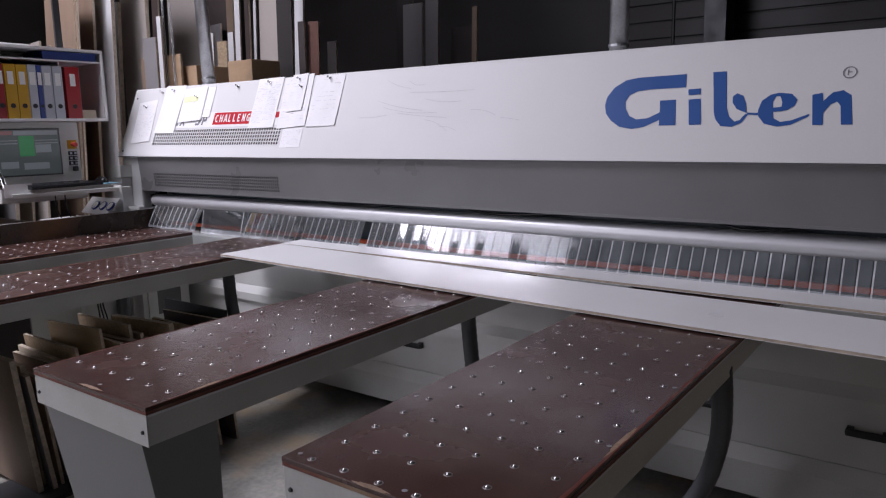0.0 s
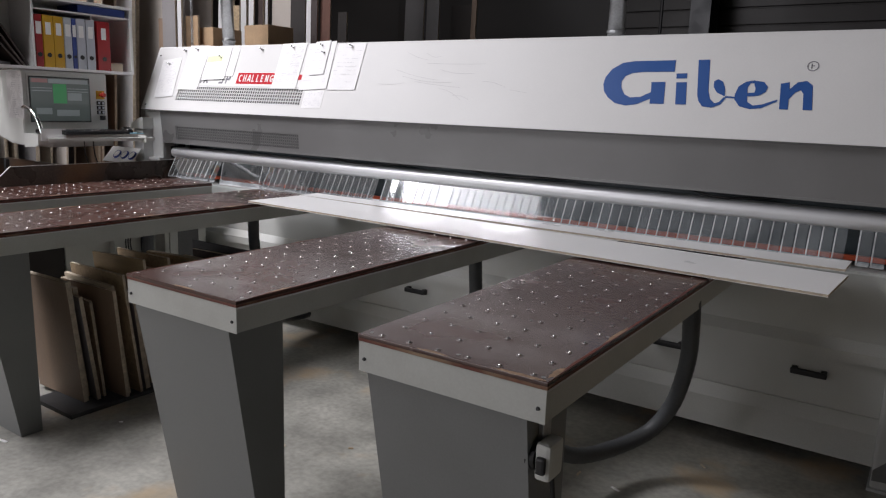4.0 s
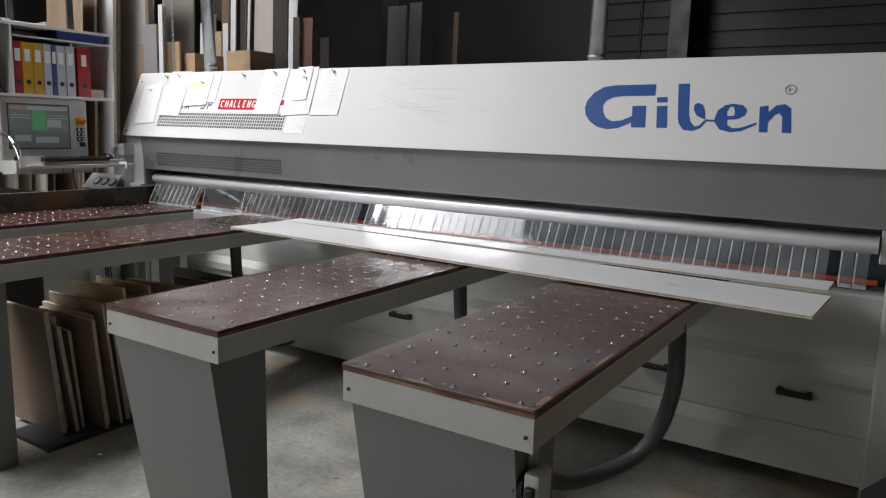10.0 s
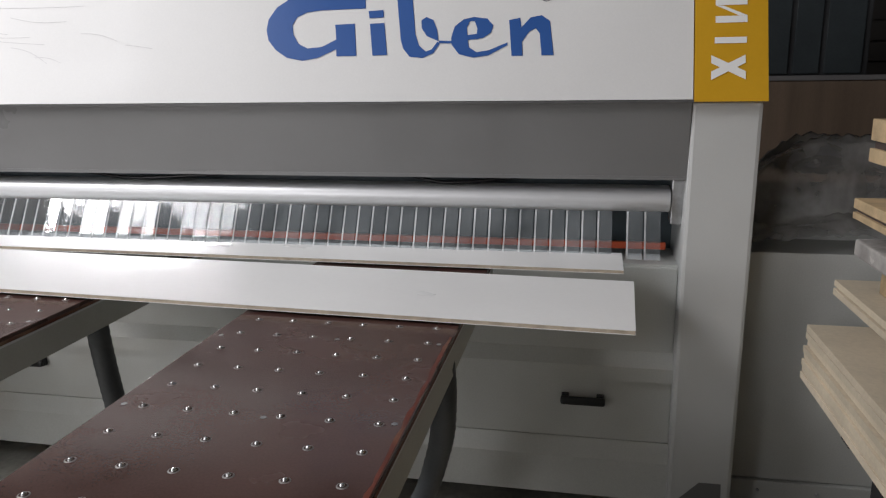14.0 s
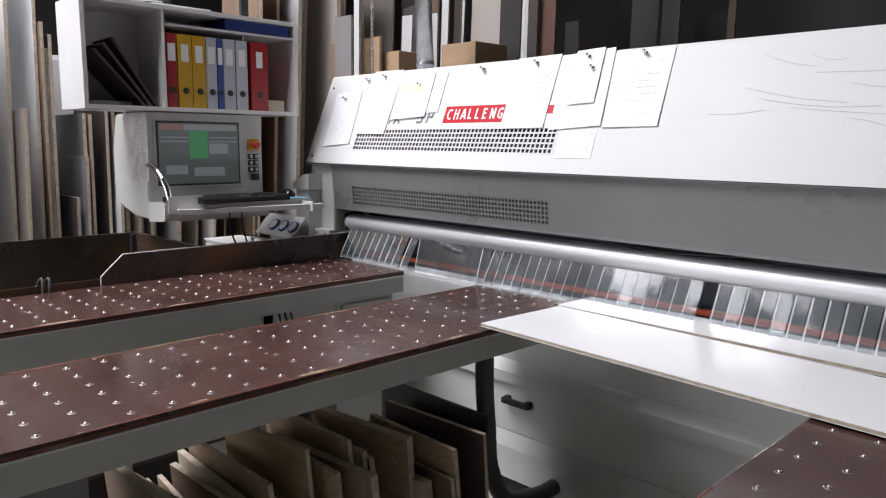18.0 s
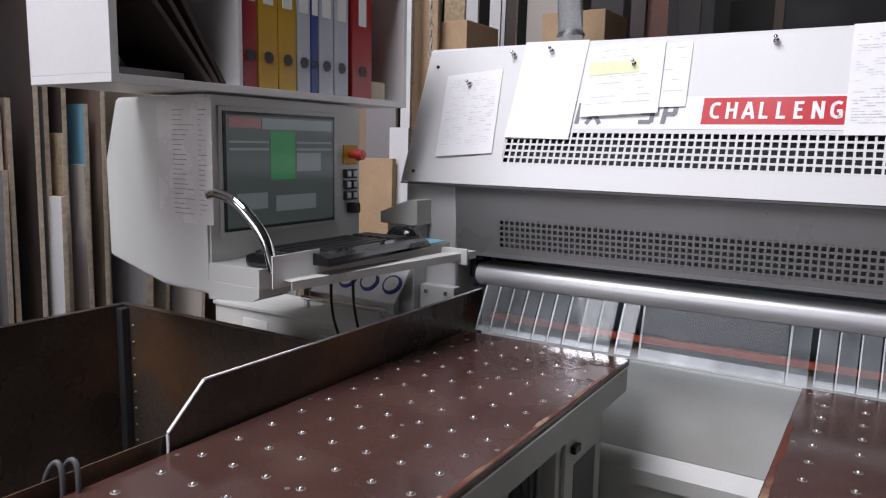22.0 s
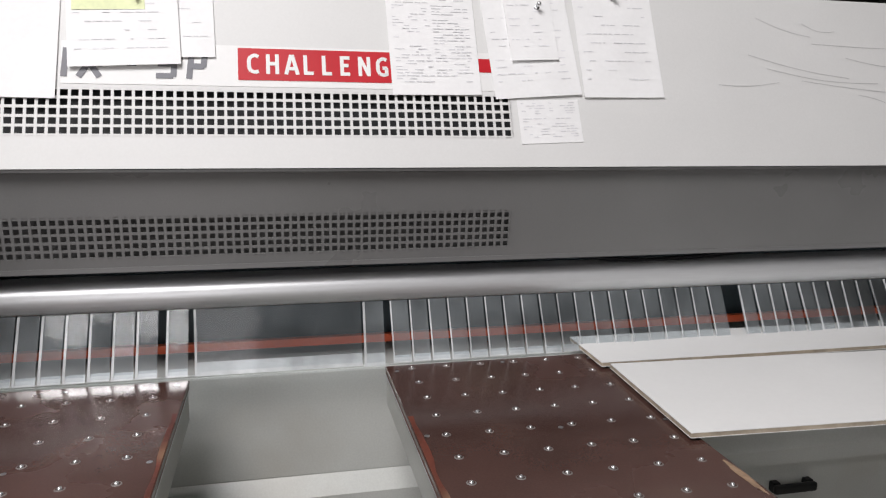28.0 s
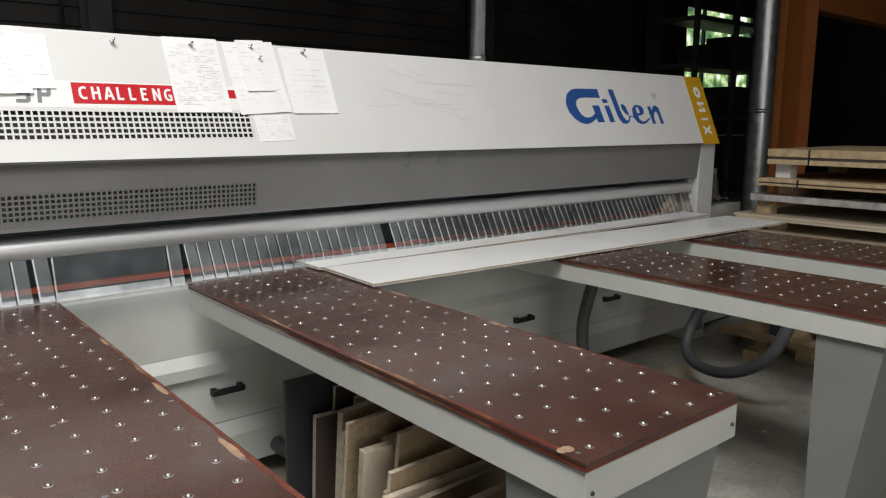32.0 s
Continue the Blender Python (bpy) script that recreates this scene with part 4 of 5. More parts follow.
for i, (x, z, w, h, turn, lines, cols, label) in enumerate(SHEETS):
    pinned_sheet(x, z, w, h, turn, lines, i + 1, label, 0.002 + (0.005 if i in (2, 6) else 0.0), i == 2, cols)
for x, z in ((-4.255, 1.735), (-3.985, 1.832), (-3.715, 1.780), (-4.115, 1.825), (-3.34, 1.828), (-3.055, 1.835), (-2.812, 1.842), (-2.782, 1.798), (-2.575, 1.835)):
    magnet(x, z)
sticker = pinned_sheet(-2.775, 1.523, 0.158, 0.110, 2, 14, 31, "small white sticker with fine print on the cover", 0.0004, False, 2, 0.0)


# ---- control console ----
console = thing("control_console", "grey steel control console with screen and keyboard tray", "console", at=(-4.55, 2.7, 1.12))
prof = [(-4.385, 1.592), (-4.72, 1.588), (-4.772, 1.43), (-4.768, 1.185), (-4.56, 1.132), (-4.385, 1.125)]
bm = prism(prof, 2.405, 2.97, "y")
bmesh.ops.bevel(bm, geom=bm.edges[:], offset=0.006, segments=2, affect="EDGES")
part("housing", bm, M["console"], console, "pale grey enamelled housing")
part("screen_bezel", box(-4.386, -4.380, 2.435, 2.857, 1.258, 1.568, 0.003), M["console"], console)
screen_grey = glow_mat("lit_screen", (0.20, 0.25, 0.235), 0.11)
screen_green = glow_mat("lit_green_field", (0.05, 0.36, 0.12), 0.2)
screen_pale = glow_mat("lit_pale_field", (0.36, 0.42, 0.42), 0.16)
screen_red = glow_mat("lit_red_field", (0.40, 0.20, 0.19), 0.18)
part("screen_rim", box(-4.3805, -4.378, 2.447, 2.845, 1.270, 1.556, 0.001), M["black"], console)
screen = part("screen", box(-4.3785, -4.3765, 2.455, 2.837, 1.278, 1.548, 0), screen_grey, console, "lit grey screen with a green field")
for name, mt, y0, y1, z0, z1 in (("green_field", screen_green, 2.612, 2.70, 1.40, 1.522), ("red_field", screen_red, 2.478, 2.58, 1.528, 1.552), ("pale_field", screen_pale, 2.585, 2.845, 1.526, 1.553),
                                 ("pale_row", screen_pale, 2.478, 2.606, 1.474, 1.480), ("pale_row", screen_pale, 2.478, 2.606, 1.492, 1.497), ("pale_row", screen_pale, 2.706, 2.845, 1.474, 1.480),
                                 ("pale_row", screen_pale, 2.706, 2.845, 1.492, 1.497), ("pale_block", screen_pale, 2.706, 2.80, 1.42, 1.468), ("pale_block", screen_pale, 2.50, 2.60, 1.33, 1.37), ("pale_block", screen_pale, 2.63, 2.78, 1.32, 1.36)):
    part(name, box(-4.3766, -4.3756, y0 - 0.015, y1 - 0.015, z0 - 0.01, z1 - 0.01, 0), mt, screen)
part("switch_plate", box(-4.386, -4.381, 2.890, 2.950, 1.425, 1.48, 0.002), M["yellow"], console, "yellow emergency stop plate")
bm = bmesh.new()
bmesh.ops.create_cone(bm, cap_ends=True, segments=16, radius1=0.010, radius2=0.010, depth=0.03, matrix=pose(-4.366, 2.920, 1.452, 0, 90))
bmesh.ops.create_cone(bm, cap_ends=True, segments=20, radius1=0.017, radius2=0.013, depth=0.018, matrix=pose(-4.345, 2.920, 1.452, 0, 90))
part("stop_button", bm, M["b_orange"], console, "red mushroom stop button")
for k in range(3):
    for s in (0, 1):
        key = part("push_button", box(-4.386, -4.373, 2.891 + s * 0.028, 2.915 + s * 0.028, 1.385 - k * 0.031, 1.411 - k * 0.031, 0.003), M["black"], console, "black framed push button")
        part("button_cap", box(-4.374, -4.369, 2.896 + s * 0.028, 2.910 + s * 0.028, 1.390 - k * 0.031, 1.406 - k * 0.031, 0.002), M["b_grey"], key)
part("key_switch", box(-4.386, -4.355, 2.91, 2.935, 1.285, 1.315, 0.004), M["black"], console)
# tray
part("tray", prism([(-4.39, 2.405), (-4.225, 2.405), (-4.143, 3.09), (-4.39, 3.09)], 1.156, 1.202, "z"), M["console"], console, "pale keyboard tray")
part("tray_apron", prism([(-4.39, 1.1160), (-4.39, 1.1590), (-4.225, 1.1590), (-4.225, 1.1380), (-4.25, 1.1260)], 2.404, 2.50, "y"), M["console"], console)
part("tray_web", box(-4.39, -4.30, 2.502, 2.95, 1.115, 1.1580, 0.006), M["console"], console)
bm = bmesh.new()
m = Matrix.Translation((-4.128, 2.77, 1.178)) @ pose(0, 0, 0, 0, 0, -7.8)
add_box(bm, -0.023, 0.023, -0.338, 0.338, 0.0, 0.003, 0.001, m)
add_box(bm, 0.020, 0.023, -0.338, 0.338, -0.018, 0.0, 0.0, m)
part("front_rail", bm, M["console"], console, "white edge rail before the tray")
part("rail_bracket", box(-4.135, -4.05, 3.03, 3.04, 1.1480, 1.1940, 0.002), M["console"], console)
part("grip_handle", tube([(-4.380, 2.405, 1.362), (-4.345, 2.40, 1.366), (-4.291, 2.40, 1.352), (-4.238, 2.405, 1.309), (-4.205, 2.41, 1.262), (-4.190, 2.415, 1.2000)], 0.0125, 14, 8), M["chrome"], console, "bent chrome grip handle", smooth=True)
m = plain("keyboard", box(-4.37, -4.19, 2.53, 2.97, 1.2025, 1.2200, 0.008), M["black"], "black ergonomic computer keyboard on the tray", "keyboard")
part("palm_rest", prism([(-4.20, 1.2025), (-4.128, 1.2025), (-4.128, 1.2100), (-4.137, 1.2200), (-4.152, 1.2270), (-4.175, 1.2300), (-4.20, 1.2260)], 2.53, 2.96, "y"), M["gloss_black"], m, "glossy black palm rest")
key_mat = mat("black_keycap", (0.018, 0.018, 0.02), 0.45, vary=0.1, bump=0.01)
for r in range(5):
    for k in range(19):
        if k in (15,):
            continue
        part("key", box(-4.355 + r * 0.031, -4.330 + r * 0.031, 2.545 + k * 0.022, 2.563 + k * 0.022, 1.2200, 1.2260, 0), key_mat, m)
plain("pen_tray", box(-4.285, -4.200, 2.418, 2.50, 1.2025, 1.2330, 0.012), M["gloss_black"], "glossy black cable box on the tray", "box")
plain("mouse_pad", box(-4.36, -4.15, 2.975, 3.085, 1.2025, 1.2060, 0.001), M["panel_blue"], "pale blue mouse pad on the tray", "mouse pad")
bm = bmesh.new()
bmesh.ops.create_uvsphere(bm, u_segments=16, v_segments=10, radius=1, matrix=Matrix.Translation((-4.27, 3.03, 1.2100)) @ Matrix.Diagonal((0.058, 0.034, 0.036, 1)))
bmesh.ops.bisect_plane(bm, geom=bm.verts[:] + bm.edges[:] + bm.faces[:], plane_co=(0, 0, 1.2063), plane_no=(0, 0, 1), clear_inner=True)
bmesh.ops.contextual_create(bm, geom=[e for e in bm.edges if e.is_boundary])
plain("computer_mouse", bm, M["gloss_black"], "glossy black computer mouse on its pad", "mouse", smooth=True)
plain("note_card", box(-4.181, -4.178, 2.40, 2.555, 1.165, 1.238, 0), M["paper"], "small white note card standing at the tray edge", "paper")
# list on the console's side
bm = box(-4.555, -4.365, 2.4015, 2.4035, 1.292, 1.582, 0)
side_list = plain("paper_list", bm, M["sleeve"], "printed paper list in a clear sleeve on the console side", "paper")
rnd = random.Random(8)
for k in range(22):
    z = 1.555 - k * 0.0115
    for u0, u1 in ((-4.50, -4.50 + rnd.uniform(0.03, 0.075)), (-4.41, -4.41 + rnd.uniform(0.004, 0.03))):
        bm = bmesh.new()
        bm.faces.new([bm.verts.new((u, 2.4010, w)) for u, w in ((u0, z), (u1, z), (u1, z + 0.0015), (u0, z + 0.0015))])
        part("print_line", bm, M["grey_print"], side_list)
# arm box and lower cabinet at the saw's left end
part("arm_head", prism([(-4.480, 1.226), (-4.480, 1.262), (-4.370, 1.306), (-4.335, 1.306), (-4.335, 1.226)], 3.20, 3.29, "y"), M["console"], saw, "pale swing arm head")
part("arm_post", box(-4.46, -4.35, 3.21, 3.30, 0.90, 1.226, 0.006), M["post"], saw)
cabinet = thing("control_cabinet", "pale grey low control cabinet with louvres and gauges", "cabinet", at=(-4.6, 3.08, FL))
CX0, CX1, CY, CZ = -5.04, -4.337, 2.98, 0.928
part("body", box(CX0, CX1, CY, 3.20, FL, CZ - 0.012, 0.006), M["console"], cabinet)
part("top_lid", box(CX0 - 0.004, CX1 + 0.004, CY - 0.006, 3.20, CZ - 0.0115, CZ, 0.002), M["console"], cabinet)
door = part("louvre_door", box(-4.560, CX1 - 0.004, CY - 0.012, CY - 0.0005, 0.42, 0.900, 0.003), M["console"], cabinet, "grey door with pressed louvres")
for k in range(8):
    z = 0.884 - k * 0.0145
    part("louvre", prism([(CY - 0.0125, z), (CY - 0.0125, z - 0.009), (CY - 0.020, z - 0.009)], -4.545, -4.405), M["console"], door)
    part("louvre_slot", box(-4.545, -4.405, CY - 0.0135, CY - 0.0122, z - 0.013, z - 0.0095, 0), M["inner"], door)
part("gauge_stand", box(-4.66, -4.40, 3.168, 3.196, CZ + 0.0005, 0.995, 0.002), M["post"], cabinet)
part("gauge_panel", prism([(3.100, 0.985), (3.105, 0.981), (3.194, 1.081), (3.189, 1.085)], -4.70, -4.35), M["cover"], cabinet, "white tilted panel with three gauges")
for k in range(3):
    m = Matrix.Translation((-4.569 + k * 0.091, 3.138, 1.036)) @ pose(0, 0, 0, 48)
    bm = bmesh.new()
    bmesh.ops.create_cone(bm, cap_ends=True, segments=24, radius1=0.035, radius2=0.033, depth=0.010, matrix=m)
    dial = part("gauge", bm, M["b_blue"], cabinet, "round pressure gauge")
    bm = bmesh.new()
    bmesh.ops.create_circle(bm, cap_ends=True, segments=24, radius=0.027, matrix=m @ pose(0, 0, 0.0055))
    part("dial_face", bm, M["white_print"], dial)
part("pull_rail", tube([(-4.72, 3.08, 0.962), (-4.362, 3.08, 0.962)], 0.009, 10, 2), M["steel"], cabinet)
for x in (-4.70, -4.38):
    part("rail_post", box(x - 0.008, x + 0.008, 3.072, 3.088, CZ + 0.0005, 0.957, 0.002), M["steel"], cabinet)
part("warning_plate", box(-4.90, -4.784, CY - 0.003, CY - 0.0005, 0.818, 0.886, 0), M["white_print"], cabinet, "small white warning plate")
switch = part("side_switch", box(-4.962, -4.914, CY - 0.018, CY - 0.0005, 0.816, 0.854, 0.002), M["yellow"], cabinet, "yellow plate of the side switch")
part("switch_knob", box(-4.950, -4.926, CY - 0.034, CY - 0.0185, 0.819, 0.841, 0.004), M["b_orange"], switch, "red switch knob")
part("drop_cable", tube([(-4.30, 2.74, 1.156), (-4.31, 2.75, 1.06), (-4.335, 2.80, 0.97), (-4.38, 2.90, 0.88), (-4.33, 2.94, 0.80)], 0.004, 8, 6), M["black"], cabinet)
part("drop_cable", tube([(-4.26, 2.78, 1.156), (-4.265, 2.79, 1.06), (-4.28, 2.83, 0.97), (-4.31, 2.90, 0.88), (-4.38, 2.94, 0.78)], 0.004, 8, 6), M["black"], cabinet)
# bolted plate on the saw's end
end_plate = part("end_plate", box(-4.345, -4.215, 3.240, 3.283, 0.80, 1.028, 0.003), M["post"], saw, "pale bolted end plate")
for x in (-4.318, -4.242):
    for z in (1.008, 0.920):
        bm = bmesh.new()
        bmesh.ops.create_cone(bm, cap_ends=True, segments=6, radius1=0.009, radius2=0.008, depth=0.008, matrix=pose(x, 3.2355, z, 90))
        part("bolt", bm, M["steel"], end_plate)

# ---- shelf over the console ----
SX0, SX1, SY0, SY1, SZ0, SZ1 = -4.635, -4.358, 2.153, 3.165, 1.597, 2.045
shelf = thing("wall_shelf", "white melamine open shelf holding ring binders", "shelf", at=(-4.5, 2.65, SZ0))
T = 0.018
part("bottom_board", box(SX0, SX1, SY0, SY1, SZ0, SZ0 + T, 0.001), M["melamine"], shelf)
part("top_board", box(SX0, SX1, SY0, SY1, SZ1 - T, SZ1, 0.001), M["melamine"], shelf)
part("side_board", box(SX0, SX1, SY0, SY0 + T, SZ0 + T, SZ1 - T, 0.001), M["melamine"], shelf)
part("side_board", box(SX0, SX1, SY1 - T, SY1, SZ0 + T, SZ1 - T, 0.001), M["melamine"], shelf)
part("divider", box(SX0, SX1 - 0.004, 2.486, 2.498, SZ0 + T, SZ1 - T, 0.001), M["melamine"], shelf)
part("divider", box(SX0, SX1 - 0.06, 2.900, 2.908, SZ0 + T, SZ1 - 0.075, 0.001), M["melamine"], shelf)
part("back_board", box(SX0 - 0.006, SX0, SY0, SY1, SZ0, SZ1, 0), M["melamine"], shelf)
part("inner_shelf", box(SX0, SX1 - 0.01, 2.498, SY1 - T, SZ1 - 0.082, SZ1 - 0.072, 0.001), M["melamine"], shelf)
part("hanger", box(-4.62, -4.60, 2.60, 2.64, SZ1, 5.0, 0), M["steel_dark"], shelf)
part("hanger", box(-4.62, -4.60, 3.0, 3.04, SZ1, 5.0, 0), M["steel_dark"], shelf)


def ring_binder(y0, y1, colour, label, height=0.318):
    z = SZ0 + T
    t = plain("ring_binder", box(SX1 - 0.262, SX1 - 0.012, y0 + 0.001, y1 - 0.001, z, z + height, 0.003), M[colour], label, "binder", "ring binders on the shelf")
    mid = (y0 + y1) / 2
    w = min(0.014, (y1 - y0) * 0.3)
    bm = bmesh.new()
    bmesh.ops.create_cone(bm, cap_ends=True, segments=18, radius1=w, radius2=w, depth=0.002, matrix=pose(SX1 - 0.0108, mid, z + 0.075, 0, 90))
    part("finger_hole", bm, M["black"], t)
    bm = bmesh.new()
    bmesh.ops.create_cone(bm, cap_ends=False, segments=18, radius1=w + 0.002, radius2=w + 0.002, depth=0.003, matrix=pose(SX1 - 0.0104, mid, z + 0.075, 0, 90))
    part("hole_rim", bm, M["steel"], t)
    part("spine_label", box(SX1 - 0.012, SX1 - 0.0105, mid - w * 1.2, mid + w * 1.2, z + 0.20, z + 0.275, 0), M["white_print"], t)


for y0, y1, c, lab in ((2.505, 2.552, "b_red", "narrow red ring binder"), (2.555, 2.622, "b_yellow", "yellow ring binder with a finger hole"), (2.622, 2.688, "b_yellow", "yellow ring binder with a finger hole"),
                       (2.689, 2.741, "b_grey", "pale grey ring binder standing on shelf"), (2.742, 2.772, "b_blue", "narrow dark blue ring binder"), (2.773, 2.833, "b_grey", "pale grey ring binder standing on shelf"),
                       (2.836, 2.897, "b_grey", "pale grey ring binder beside the divider"), (2.912, 3.005, "b_red", "wide red ring binder with a finger hole")):
    ring_binder(y0, y1, c, lab + " in a row" if len(lab.split()) < 5 else lab)
plain("small_box", box(-4.55, -4.40, 3.02, 3.11, SZ0 + T, SZ0 + T + 0.055, 0.002), M["ply"], "small pale wooden box beside the binders", "box")
plain("blue_folder", box(-4.62, -4.375, 2.79, 3.125, SZ1 - 0.072, SZ1 - 0.022, 0.003), M["b_blue"], "flat dark blue folder lying under the top", "folder")
for k, (a, h) in enumerate(((33, 0.33), (37, 0.315), (42, 0.30))):
    m = pose(0, 2.468 - k * 0.03, SZ0 + T + 0.003, a)
    plain("clipboard_folder", box(-4.60, -4.385 + 0.01 * k, -0.012, 0.0, 0, h, 0.002, m), M["panel_dark"], "dark brown folder leaning inside the shelf", "folder", "dark folders leaning in the shelf")
plain("paper_pile", box(-4.60, -4.40, 2.185, 2.36, SZ0 + T, SZ0 + T + 0.018, 0.001), M["panel_grey"], "thin grey stack of papers lying on the shelf", "paper")
for k, (y0, y1, z) in enumerate(((2.18, 2.42, 0.0), (2.45, 2.72, 0.0), (2.22, 2.5, 0.009))):
    plain("paper_pile", box(-4.63, -4.37, y0, y1, SZ1 + z + 0.0005, SZ1 + 0.008 + z, 0.001), M["paper"], "white papers lying on top of the shelf", "paper")

# ---- fence and steel bin ----
fence = thing("side_fence", "dark steel side fence with a bare worn edge", "fence", at=(-4.2, 2.7, 0.85))
part("plate", prism([(2.112, 0.80), (2.112, 0.932), (2.200, 1.014), (3.35, 1.014), (3.35, 0.80)], -4.1725, -4.1685), M["bin_steel"], fence)
bm = bmesh.new()
line = [(2.112, 0.88), (2.112, 0.933), (2.201, 1.015), (3.35, 1.015)]
for (a, b), (c, d) in zip(line, line[1:]):
    n = Vector((-(d - b), c - a)).normalized() * 0.003
    vs = [bm.verts.new((x, y, z)) for x in (-4.174, -4.167) for y, z in ((a, b), (c, d), (c + n.x, d + n.y), (a + n.x, b + n.y))]
    for f in ((0, 1, 2, 3), (4, 5, 6, 7), (0, 1, 5, 4), (3, 2, 6, 7)):
        bm.faces.new([vs[i] for i in f])
part("worn_edge", bm, M["cover"], fence, "bare bright edge")
steel_bin = thing("steel_bin", "open brown sheet steel bin with painted-in orange-brown reflections", "bin", at=(-4.55, 1.9, FL))
BX0, BX1, BY0, BY1, BZ = -4.925, -4.182, 1.0, 2.545, 1.005
part("back_wall", box(BX0, BX1, BY1 - 0.004, BY1, 0.45, BZ, 0.001), M["bin_steel"], steel_bin)
part("side_wall", box(BX0, BX0 + 0.004, BY0, BY1 - 0.004, 0.45, BZ, 0.001), M["bin_steel"], steel_bin)
part("side_wall", box(BX1 - 0.004, BX1, BY0, BY1 - 0.004, 0.45, 0.925, 0.001), M["bin_steel"], steel_bin)
part("front_wall", box(BX0 + 0.004, BX1 - 0.004, BY0, BY0 + 0.004, 0.45, 0.90, 0.001), M["bin_steel"], steel_bin)
part("bin_floor", box(BX0, BX1, BY0, BY1, 0.44, 0.45, 0), M["bin_steel"], steel_bin)
part("rim", box(BX0 - 0.02, BX1, BY1 - 0.004, BY1 + 0.02, BZ - 0.003, BZ + 0.003, 0.001), M["bin_steel"], steel_bin)
part("rim", box(BX0 - 0.02, BX0 + 0.004, BY0, BY1 - 0.006, BZ - 0.003, BZ + 0.003, 0.001), M["bin_steel"], steel_bin)
part("corner_angle", box(BX0 + 0.004, BX0 + 0.03, BY1 - 0.03, BY1 - 0.004, 0.45, BZ - 0.004, 0.004), M["steel_dark"], steel_bin)
for k in range(9):
    bm = bmesh.new()
    bmesh.ops.create_uvsphere(bm, u_segments=8, v_segments=5, radius=0.004, matrix=Matrix.Translation((BX0 + 0.045, BY1 - 0.005, 0.95 - k * 0.05)))
    part("rivet", bm, M["galv"], steel_bin)
for x in (BX0 + 0.03, BX1 - 0.06):
    for y in (BY0 + 0.03, BY1 - 0.06):
        part("bin_leg", box(x, x + 0.03, y, y + 0.03, FL, 0.44, 0.002), M["steel_dark"], steel_bin)
for k in range(2):
    x = -4.185 + 0.012 * k
    plain("air_line", tube([(x - 0.03, 1.88 + 0.02 * k, 0.84), (x - 0.012, 1.89 + 0.02 * k, 0.925), (x + 0.004, 1.90 + 0.02 * k, 0.952), (x + 0.02, 1.90 + 0.02 * k, 0.925), (x + 0.024, 1.89 + 0.02 * k, 0.82)], 0.005, 8, 6), M["hose"], "thin grey air line hooked over the bin edge", "hose", "air lines on the bin", smooth=True)

# ---- under the first table ----
under = thing("under_cabinet", "pale grey steel cupboard under the ball table", "cabinet", at=(-3.9, 2.6, FL))
part("body", box(-4.10, -3.70, 2.90, 3.22, FL, 0.795, 0.004), M["frame"], under)
part("door", box(-3.70, -3.688, 2.93, 3.20, 0.40, 0.775, 0.003), M["frame"], under)
part("door_inset", box(-3.690, -3.6865, 2.99, 3.15, 0.42, 0.66, 0.001), M["dark_grey"], under)
# added black panel imitates the shade of the opening under the table
part("shade_panel", box(-3.79, -3.77, 1.45, 2.28, 0.05, 0.74, 0.002), M["panel_black"], under)
part("pale_panel", box(-3.79, -3.77, 2.285, 2.88, 0.05, 0.74, 0.002), M["frame"], under)
part("dark_pipe", tube([(-3.74, 2.80, 0.79), (-3.74, 2.80, 0.05)], 0.04, 14, 2), M["hose"], under)
part("door_latch", box(-3.688, -3.672, 2.96, 3.0, 0.70, 0.72, 0.003), M["black"], under)
part("leg", box(-3.75, -3.70, 2.55, 2.60, FL, 0.795, 0.003), M["frame"], under)
part("cross_rail", box(-3.75, -3.70, 1.40, 2.90, 0.74, 0.795, 0.003), M["frame"], under)
part("leg", box(-3.75, -3.70, 1.97, 2.02, FL, 0.74, 0.003), M["frame"], under)
part("leg", box(-3.75, -3.70, 1.40, 1.45, FL, 0.74, 0.003), M["frame"], under)
part("lower_rail", box(-3.745, -3.705, 1.45, 1.97, 0.68, 0.72, 0.003), M["frame"], under)
part("back_shelf", box(-4.12, -3.76, 1.40, 2.88, 0.30, 0.32, 0.002), M["panel_dark"], under)
for k in range(3):
    plain("hanging_cable", tube([(-3.66 + 0.01 * k, 2.60 + 0.02 * k, 0.80), (-3.655, 2.61 + 0.03 * k, 0.70), (-3.66, 2.60 + 0.015 * k, 0.58), (-3.68, 2.62 + 0.02 * k, 0.45), (-3.73, 2.65, 0.33)], 0.0045, 8, 6), M["black"], "thin black cable hanging under the table", "cable", "cables under the table", smooth=True)

# ---- switch box at the last table ----
sb = thing("switch_box", "pale switch box on the ball table leg", "switch box", at=(-0.20, 1.475, 0.7))
part("body", box(-0.264, -0.226, 1.415, 1.485, 0.655, 0.742, 0.010), M["console"], sb)
part("rocker", box(-0.256, -0.234, 1.402, 1.417, 0.675, 0.715, 0.006), M["black"], sb)
bm = bmesh.new()
bmesh.ops.create_cone(bm, cap_ends=True, segments=18, radius1=0.032, radius2=0.030, depth=0.02, matrix=pose(-0.275, 1.440, 0.70, 0, 90))
part("round_cap", bm, M["black"], sb)
part("cable", tube([(-0.243, 1.465, 0.655), (-0.238, 1.475, 0.55), (-0.258, 1.505, 0.40), (-0.288, 1.575, 0.25)], 0.006, 8, 6), M["black"], sb, smooth=True)
